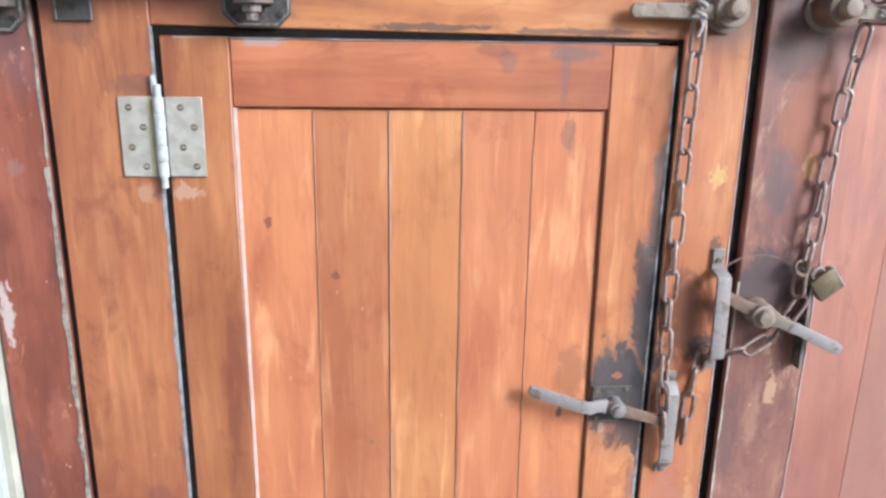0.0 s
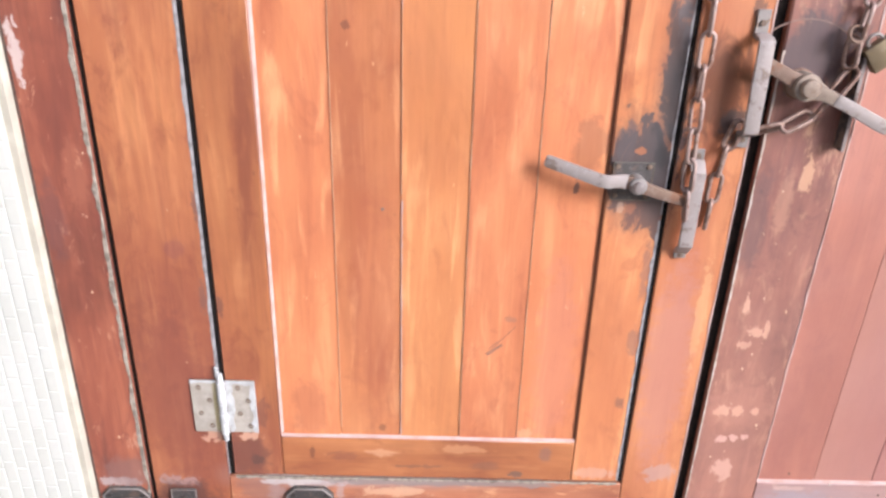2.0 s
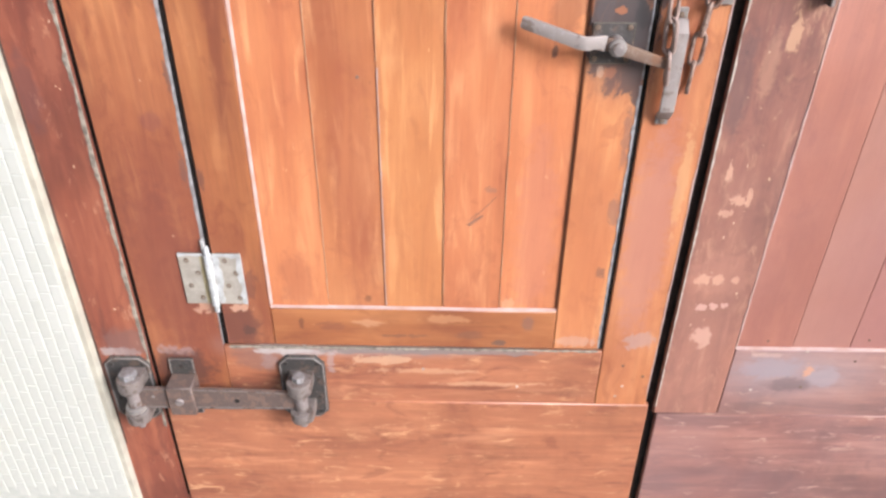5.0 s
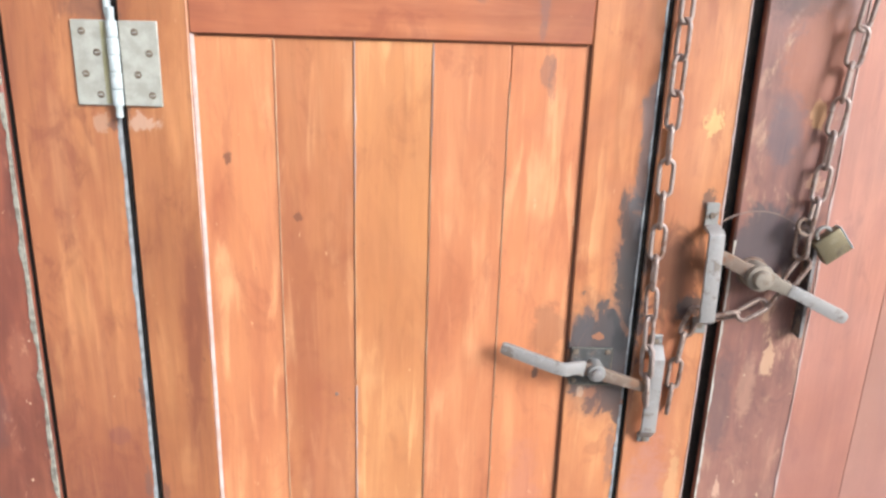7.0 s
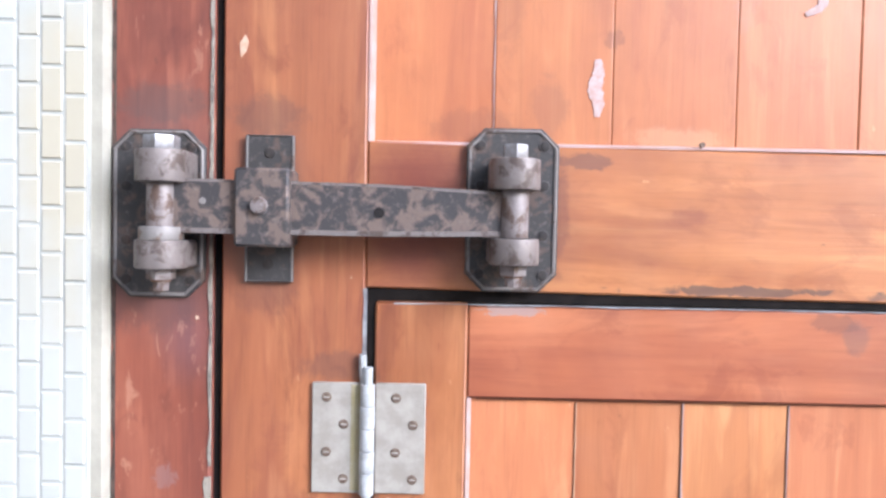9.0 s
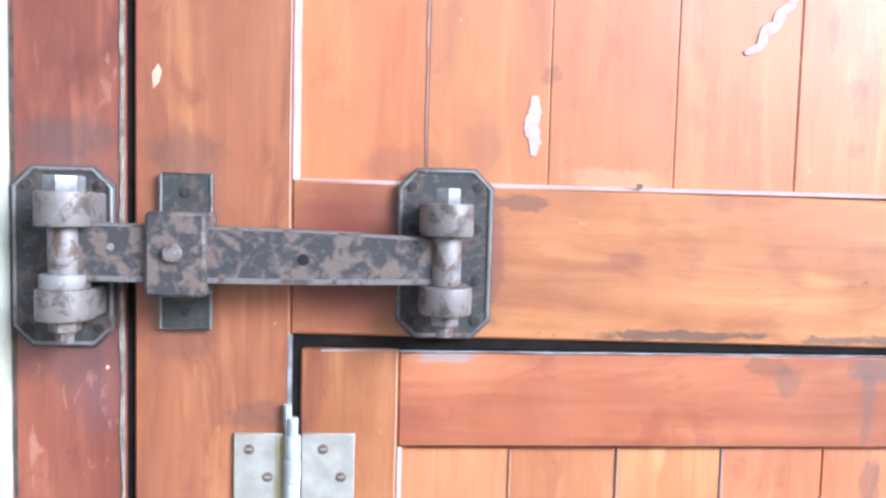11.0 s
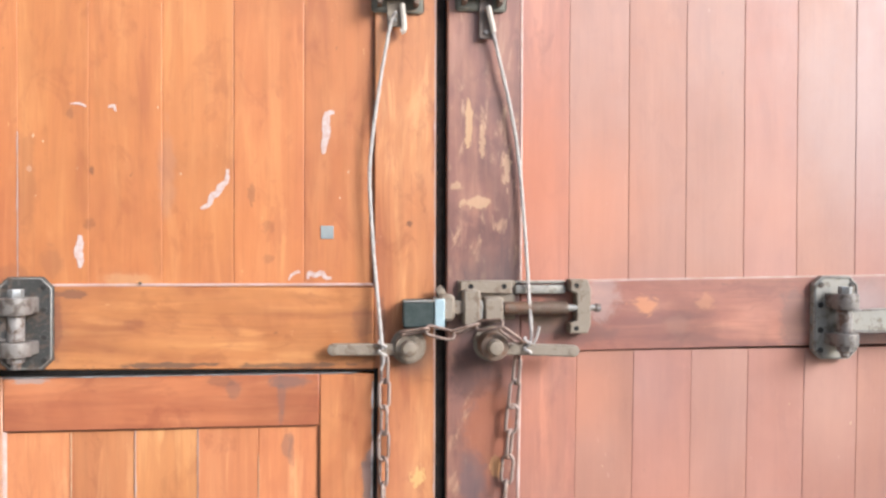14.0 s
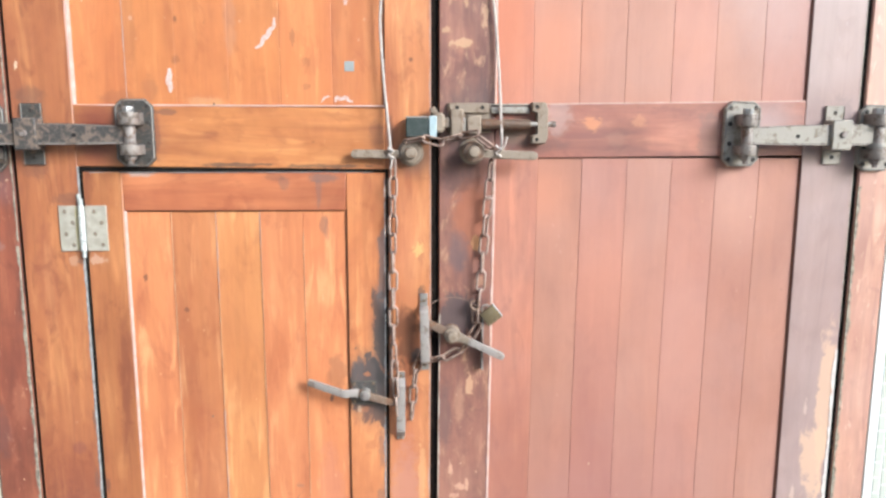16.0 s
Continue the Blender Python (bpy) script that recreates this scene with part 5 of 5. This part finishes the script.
def lever(name, cx, cz, end, tip_z, out, label, shade):
    ob = thing(name, (cx, 0, cz), label, "lever", "gate levers")
    part("rose", bm_rod((cx, -0.006, cz), (cx, -0.0004, cz), 0.030, 24, bevel=0.0015), iron_dusty, ob)
    boss_ = part("boss", bm_rod((cx, -out, cz), (cx, -0.005, cz), 0.0235, 22, bevel=0.004), shade, ob)
    part("knob", bm_rod((cx, -out - 0.016, cz), (cx, -out + 0.001, cz), 0.0115, 16, 0.0145, bevel=0.003), iron_dusty, boss_)
    s = 1 if end > cx else -1
    arm = slab((cx + s * 0.010, cz - 0.004), (end - s * 0.009, tip_z), 0.0195, -out + 0.006, -out + 0.015, 0.002)
    bm_rod((end - s * 0.009, -out + 0.0055, tip_z), (end - s * 0.009, -out + 0.0155, tip_z), 0.0100, 14, bm=arm, bevel=0.0015)
    part("arm", arm, iron_dusty, ob, "flat rubbed handle")
    return ob


lever("gate_lever", -0.2235, 1.5795, -0.357, 1.577, 0.028, "grey iron lever handle with a round boss", iron_dusty)
lever("gate_lever", -0.0835, 1.5825, 0.060, 1.573, 0.050, "rusty iron lever handle with a heavy boss", iron_rust)

bolt = thing("slide_bolt", (-0.03, 0, 1.647), "dusty brown spring slide bolt across the brown stile", "bolt")
part("back_plate", bm_box(-0.140, -0.042, -0.006, -0.0004, 1.624, 1.690, 0.001), iron_dusty, bolt)
part("cap_bar", bm_box(-0.137, -0.048, -0.014, -0.006, 1.668, 1.690, 0.0015), iron_dusty, bolt)
for x in (-0.119, -0.062):
    part("screw_hole", bm_rod((x, -0.0145, 1.680), (x, -0.010, 1.680), 0.0046, 12), hole_mat, bolt)
part("guide_bar", bm_box(-0.0418, 0.046, -0.013, -0.003, 1.667, 1.682, 0.003, seg=2), iron_glare, bolt, "grey steel guide bar")
part("guide_rail", bm_box(-0.0418, 0.046, -0.006, -0.0004, 1.6845, 1.6895, 0.001), iron_glare, bolt)
part("bracket", bm_box(-0.134, -0.106, -0.036, -0.004, 1.616, 1.676, 0.003), iron_dusty, bolt)
part("block", bm_box(-0.098, -0.066, -0.032, -0.004, 1.621, 1.663, 0.003), iron_dusty, bolt)
part("block", bm_box(-0.125, -0.1, -0.030, -0.006, 1.626, 1.658, 0.003), iron_grey, bolt)
part("end_bracket", bm_prism([(0.050, 1.600), (0.080, 1.600), (0.086, 1.615), (0.086, 1.675), (0.080, 1.692), (0.050, 1.692), (0.050, 1.672), (0.061, 1.668), (0.061, 1.622), (0.050, 1.618)], -0.026, -0.0004, 0.002), iron_dusty, bolt)
for z in (1.609, 1.682):
    part("screw_hole", bm_rod((0.0605, -0.0266, z), (0.0605, -0.020, z), 0.0042, 12), hole_mat, bolt)
part("rod", bm_rod((-0.16, -0.020, 1.6435), (0.098, -0.020, 1.6435), 0.0056, 12, bevel=0.001), iron_grey, bolt)
part("rod_tip", bm_rod((0.094, -0.020, 1.6435), (0.104, -0.020, 1.6435), 0.0072, 12, bevel=0.002), iron_pale, bolt)
coil = [(-0.064 + 0.11 * k / 312, -0.020 + 0.0098 * math.cos(k * math.tau / 12), 1.6435 + 0.0098 * math.sin(k * math.tau / 12)) for k in range(313)]
part("spring", bm_tube(coil, 0.0019, 6), iron_rust, bolt, "rusty coil spring")
bolt_head = bm_box(-0.176, -0.148, -0.034, -0.006, 1.624, 1.668, 0.005)
bm_rod((-0.176, -0.02, 1.668), (-0.165, -0.02, 1.675), 0.010, 12, bm=bolt_head, bevel=0.002)
bm_box(-0.15, -0.132, -0.028, -0.01, 1.634, 1.658, 0.002, bolt_head)
part("bolt_head", bolt_head, iron_dusty, bolt, "dusty cast bolt head")
case = thing("box_lock", (-0.2, -0.02, 1.637), "black boxed padlock with a bright steel end by the gap", "lock")
part("case", bm_box(-0.2345, -0.1825, -0.040, -0.0005, 1.614, 1.6585, 0.0025), black_case, case)
part("end_cap", bm_box(-0.1823, -0.1660, -0.0425, -0.0005, 1.611, 1.6610, 0.0012), steel_bright, case, "bright steel end plate")
part("lip", bm_box(-0.2345, -0.1825, -0.0425, -0.0402, 1.656, 1.660, 0.0008), iron_grey, case)

# ---- chains ----


def link_mesh(length, width, r, material):
    """One oval link, long in z, flat in x."""
    pts, h, w = [], length / 2 - width / 2, width / 2 - r
    for k in range(9):
        a = math.pi * k / 8
        pts.append((w * math.cos(a), 0, h + w * math.sin(a)))
    for k in range(9):
        a = math.pi + math.pi * k / 8
        pts.append((w * math.cos(a), 0, -h + w * math.sin(a)))
    bm = bm_tube(pts, r, 7, True)
    me = bpy.data.meshes.new("link")
    bm.to_mesh(me)
    bm.free()
    me.materials.append(material)
    smooth(me, 80)
    return me


LINK = link_mesh(0.0540, 0.0240, 0.0031, chain_steel)
LINK_THIN = link_mesh(0.0530, 0.0215, 0.0027, chain_rust)
LINK_RUST = link_mesh(0.0500, 0.0225, 0.0033, chain_rust)


def chain(points, label, first=0.0, pitch=0.0432, mesh=LINK):
    """Links one by one along a line of points, each turned a quarter against the last."""
    pts = [Vector(p) for p in points]
    ob = thing("chain", pts[0], label, "chain", "gate chains")
    ob_base = BASE[ob]
    lens = [(b - a).length for a, b in zip(pts, pts[1:])]
    total, n = sum(lens), 0
    rnd = random.Random(int(abs(pts[0].x) * 1000))
    while (n + 0.5) * pitch < total:
        s = (n + 0.5) * pitch
        for a, b, l in zip(pts, pts[1:], lens):
            if s <= l:
                break
            s -= l
        mid, way = a.lerp(b, min(s / l, 1)), (b - a).normalized()
        turn = way.to_track_quat("Z", "Y").to_matrix().to_4x4()
        angle = first + (0 if n % 2 else 82) + rnd.uniform(-9, 9)
        lk = new("link", mesh)
        lk.parent = ob
        lk.matrix_local = Matrix.Translation(mid - ob_base) @ turn @ pose(0, 0, 0, 0, 0, angle)
        n += 1
    return ob


chain([(-0.2635, -0.016, 1.566), (-0.2655, -0.0135, 1.35), (-0.266, -0.0135, 1.13), (-0.2625, -0.018, 1.02), (-0.2575, -0.018, 0.95)], "rusty steel chain hanging from the lever", 8)
chain([(-0.199, -0.010, 1.104), (-0.2135, -0.012, 1.068), (-0.2205, -0.012, 1.01), (-0.224, -0.013, 0.955)], "short rusty chain end behind the keeper", 30, 0.040, LINK_RUST)
chain([(-0.236, -0.034, 1.604), (-0.196, -0.046, 1.612), (-0.165, -0.047, 1.604), (-0.118, -0.046, 1.617), (-0.086, -0.068, 1.622), (-0.052, -0.06, 1.597), (-0.030, -0.045, 1.585)], "rusty chain looped between the two levers", 70, 0.0432, LINK_THIN)
chain([(-0.041, -0.030, 1.562), (-0.047, -0.016, 1.47), (-0.056, -0.0135, 1.36), (-0.0635, -0.0135, 1.25), (-0.067, -0.0135, 1.215)], "rusty steel chain hanging down to a brass padlock", 12)
chain([(-0.186, -0.013, 1.090), (-0.172, -0.016, 1.095), (-0.135, -0.024, 1.107), (-0.098, -0.020, 1.128), (-0.074, -0.018, 1.165), (-0.074, -0.016, 1.205)], "rusty chain drawn under the lever lock", 60, 0.040, LINK_RUST)

# ---- brass padlock ----
pad = thing("padlock", (-0.037, -0.018, 1.203), "dull brass padlock hanging tilted from the chain", "padlock")
tilt = Matrix.Translation((-0.0385, -0.022, 1.2025)) @ Euler((0, radians(-38), 0)).to_matrix().to_4x4()
bm = bm_box(-0.0195, 0.0195, -0.0075, 0.0075, -0.018, 0.018, 0.002, seg=2)
bm.transform(tilt)
body_ = part("body", bm, brass, pad)
bm = bm_box(0.0197, 0.0212, -0.0072, 0.0072, -0.0178, 0.0178, 0.0006)
bm.transform(tilt)
part("end_plate", bm, steel_bright, body_, "bright worn end")
bow = [(-0.0095, 0, 0.016)] + [(-0.0095 * math.cos(math.pi * k / 8), 0, 0.020 + 0.0085 * math.sin(math.pi * k / 8)) for k in range(9)] + [(0.0095, 0, 0.016)]
bm = bm_tube(bow, 0.0026, 8)
bm.transform(tilt)
part("shackle", bm, iron_grey, pad, "dull steel shackle")
ring = thing("ring", (-0.0755, -0.015, 1.226), "small rusty steel ring joining chain and padlock", "ring")
for dy, rr in ((-0.005, 0.0100), (0.0, 0.0090)):
    part("coil", bm_tube([(-0.0755 + rr * math.cos(k * math.tau / 20), -0.016 + dy + 0.004 * math.sin(k * math.tau / 20), 1.226 + rr * math.sin(k * math.tau / 20)) for k in range(20)], 0.0023, 7, True), iron_rust, ring)

# ---- ropes and their guides ----


def spline(points, n=8):
    """Points along a smooth line through the given ones."""
    p = [Vector(q) for q in points]
    p = [2 * p[0] - p[1]] + p + [2 * p[-1] - p[-2]]
    out = []
    for i in range(1, len(p) - 2):
        for k in range(n):
            t = k / n
            out.append(0.5 * (2 * p[i] + (p[i + 1] - p[i - 1]) * t + (2 * p[i - 1] - 5 * p[i] + 4 * p[i + 1] - p[i + 2]) * t * t + (3 * p[i] - p[i - 1] - 3 * p[i + 1] + p[i + 2]) * t ** 3))
    return out + [p[-2]]


def rope(points, label, tail, end_):
    ob = thing("rope", points[-1], label, "rope", "gate ropes")
    line = spline(points, 14)
    for k in range(3):
        twist = []
        for i, p in enumerate(line):
            a = i * 0.62 + k * math.tau / 3
            twist.append(p + Vector((math.cos(a) * 0.0012, math.sin(a) * 0.0012, 0)))
        part("strand", bm_tube(twist, 0.0022, 6), rope_mat, ob)
    end = Vector(points[-1])
    part("knot", bm_tube([end + Vector((0.0055 * math.cos(k * 0.7), -0.0055 * math.sin(k * 0.7), 0.0016 * k - 0.010)) for k in range(16)], 0.0027, 7), rope_mat, ob)
    part("whipping", bm_tube(spline(end_, 4), 0.0048, 8), rope_pale, ob, "pale bound rope end")
    part("tail", bm_tube(spline([end + Vector(q) for q in tail], 5), 0.0022, 6), rope_mat, ob)
    return ob


rope([(-0.2475, -0.022, 2.135), (-0.257, -0.014, 2.108), (-0.277, -0.010, 1.988), (-0.289, -0.009, 1.875), (-0.284, -0.010, 1.762), (-0.276, -0.014, 1.668), (-0.2675, -0.028, 1.578)], "thin grey rope hanging down to the lever", [(0, 0, -0.008), (0.002, -0.004, -0.02), (-0.003, -0.003, -0.034)], [(-0.236, -0.016, 2.150), (-0.234, -0.0155, 2.128), (-0.233, -0.015, 2.108), (-0.238, -0.014, 2.104)])
rope([(-0.092, -0.022, 2.150), (-0.087, -0.014, 2.126), (-0.050, -0.010, 1.974), (-0.035, -0.009, 1.879), (-0.0255, -0.012, 1.764), (-0.021, -0.022, 1.667), (-0.021, -0.042, 1.600), (-0.028, -0.046, 1.582)], "thin grey rope tied round the lever", [(0.008, -0.004, 0.004), (0.014, -0.006, 0.018), (0.018, -0.006, 0.034)], [(-0.092, -0.020, 2.150), (-0.089, -0.018, 2.136), (-0.085, -0.0165, 2.122), (-0.082, -0.015, 2.108)])


def rope_guide(x, tab_x, z, label, tab_low, tab_mat):
    ob = thing("rope_guide", (x, 0, z), label, "bracket", "rope guides")
    part("plate", bm_box(x - 0.044, x + 0.044, -0.006, -0.0004, z, z + 0.085, 0.004), iron_olive, ob)
    part("cheek", bm_box(x - 0.034, x - 0.026, -0.030, -0.006, z + 0.008, z + 0.07, 0.001), iron_rust, ob)
    part("cheek", bm_box(x + 0.026, x + 0.034, -0.030, -0.006, z + 0.008, z + 0.07, 0.001), iron_rust, ob)
    part("sheave", bm_rod((x - 0.025, -0.022, z + 0.035), (x + 0.025, -0.022, z + 0.035), 0.014, 18, bevel=0.002), iron_grey, ob)
    part("tab", bm_box(tab_x - 0.012, tab_x + 0.012, -0.010, -0.0062, tab_low, z + 0.02, 0.001), tab_mat, ob)
    part("screw", bm_rod((tab_x, -0.013, tab_low + 0.012), (tab_x, -0.008, tab_low + 0.012), 0.0045, 10, bevel=0.0006), iron_pale, ob)
    return ob


rope_guide(-0.243, -0.249, 2.138, "olive-grey iron rope guide with a small pulley", 2.113, iron_dusty)
rope_guide(-0.102, -0.094, 2.146, "dusty iron rope guide with a small pulley", 2.098, iron_brown)

# ---- chalk, sticker and small marks on the boards ----


def smear(points, width, label, seed):
    """A chalk stroke: an uneven thin film along a line of points (x, z)."""
    rnd_ = random.Random(seed)
    line = spline([(x, 0, z) for x, z in points], 7)
    n = len(line)
    left_, right_ = [], []
    for i, p in enumerate(line):
        ahead = (line[min(i + 1, n - 1)] - line[max(i - 1, 0)]).normalized()
        side = Vector((-ahead.z, 0, ahead.x))
        w = width * (0.35 + 0.65 * math.sin(math.pi * (i + 1) / (n + 1))) * rnd_.uniform(0.82, 1.12)
        left_.append(p + side * w / 2)
        right_.append(p - side * w / 2)
    bm = bmesh.new()
    for y in (0.0071, 0.0095):
        for row in (left_, right_):
            for p in row:
                bm.verts.new((p.x, y, p.z))
    bm.verts.ensure_lookup_table()
    v = bm.verts
    for i in range(n - 1):
        fl, fr, bl, br = i, n + i, 2 * n + i, 3 * n + i
        bm.faces.new((v[fl], v[fl + 1], v[fr + 1], v[fr]))
        bm.faces.new((v[bl], v[br], v[br + 1], v[bl + 1]))
        bm.faces.new((v[fl], v[bl], v[bl + 1], v[fl + 1]))
        bm.faces.new((v[fr], v[fr + 1], v[br + 1], v[br]))
    bmesh.ops.recalc_face_normals(bm, faces=bm.faces)
    return single("chalk_mark", bm, chalk, label, "mark", group="chalk marks")


smear([(-0.756, 1.764), (-0.7555, 1.75), (-0.7585, 1.737), (-0.755, 1.724), (-0.756, 1.711)], 0.0135, "short upright pink-white chalk smear on a board", 1)
smear([(-0.5225, 1.874), (-0.524, 1.855), (-0.533, 1.846), (-0.539, 1.834), (-0.548, 1.829), (-0.552, 1.816), (-0.566, 1.8085)], 0.011, "crooked pink-white chalk squiggle on the boards", 2)
smear([(-0.348, 1.972), (-0.359, 1.969), (-0.362, 1.952), (-0.361, 1.935), (-0.365, 1.918), (-0.366, 1.902)], 0.0135, "hooked pink-white chalk stroke on a board", 3)
smear([(-0.423, 1.6905), (-0.418, 1.699), (-0.409, 1.704), (-0.404, 1.7035)], 0.005, "small chalk tick above the rail", 4)
smear([(-0.392, 1.692), (-0.389, 1.702), (-0.38, 1.6985), (-0.368, 1.702), (-0.362, 1.6945), (-0.352, 1.6935)], 0.009, "smudged chalk scribble above the rail", 5)
smear([(-0.770, 1.976), (-0.757, 1.977), (-0.745, 1.972)], 0.004, "faint chalk dash on a board", 6)
smear([(-0.712, 1.972), (-0.703, 1.974), (-0.700, 1.965)], 0.006, "faint chalk dash on a board", 7)
single("sticker", bm_box(-0.3705, -0.349, 0.0064, 0.0095, 1.7595, 1.7815, 0.0004), sticker, "small square grey sticker on a board", "sticker")

# ---- small tiles of the walls, last ----
TW, TH, JOINT = 0.0208, 0.0414, 0.0028
bm = bm_box(-(TW - JOINT) / 2, (TW - JOINT) / 2, 0.0, 0.006, -(TH - JOINT) / 2, (TH - JOINT) / 2)
edges = [e for e in bm.edges if all(v.co.y < 1e-6 for v in e.verts)]
bmesh.ops.bevel(bm, geom=edges, offset=0.0009, segments=1, affect="EDGES")
TILE = bpy.data.meshes.new("tile")
bm.to_mesh(TILE)
bm.free()
TILE.materials.append(tile_mat)
smooth(TILE, 20)


def tile_rest(name, cells, parent):
    """The tiles farther off, joined."""
    src_v = [v.co.copy() for v in TILE.vertices]
    src_f = [tuple(p.vertices) for p in TILE.polygons]
    verts, faces = [], []
    off = base_of(parent)
    for x, z, y in cells:
        n = len(verts)
        verts += [(v.x + x - off.x, v.y + y - off.y, v.z + z - off.z) for v in src_v]
        faces += [tuple(i + n for i in f) for f in src_f]
    me = bpy.data.meshes.new(name)
    me.from_pydata(verts, [], faces)
    me.materials.append(tile_mat)
    ob = new(name, me)
    ob.parent = parent
    tagged(ob, "small white glazed upright tiles", kind="stuff")


rnd = random.Random(12)
rest, count = [], 0
for c in range(24):
    for r in range(52):
        x, z = -1.2135 - TW * (c + 0.5), 0.06 + TH * (r + 0.5) + (TH / 2 if c % 2 else 0) + (c * 37 % 5) * 0.0025
        y = FRONT - 0.0011 + rnd.uniform(-0.0003, 0.0003)
        if c < 8 and 0.45 < z < 1.97 and count < 300:
            t_ob = new("tile", TILE)
            t_ob.parent = wall_west
            t_ob.matrix_local = Matrix.Translation(Vector((x, y, z)) - BASE[wall_west]) @ pose(0, 0, 0, rnd.uniform(-0.5, 0.5), 0, rnd.uniform(-0.5, 0.5))
            count += 1
        else:
            rest.append((x, z, y))
tile_rest("tiles", rest, wall_west)
tile_rest("tiles", [(0.9415 + TW * (c + 0.5), 0.06 + TH * (r + 0.5) + (TH / 2 if c % 2 else 0), FRONT_EAST - 0.0011) for c in range(14) for r in range(52)], wall_east)
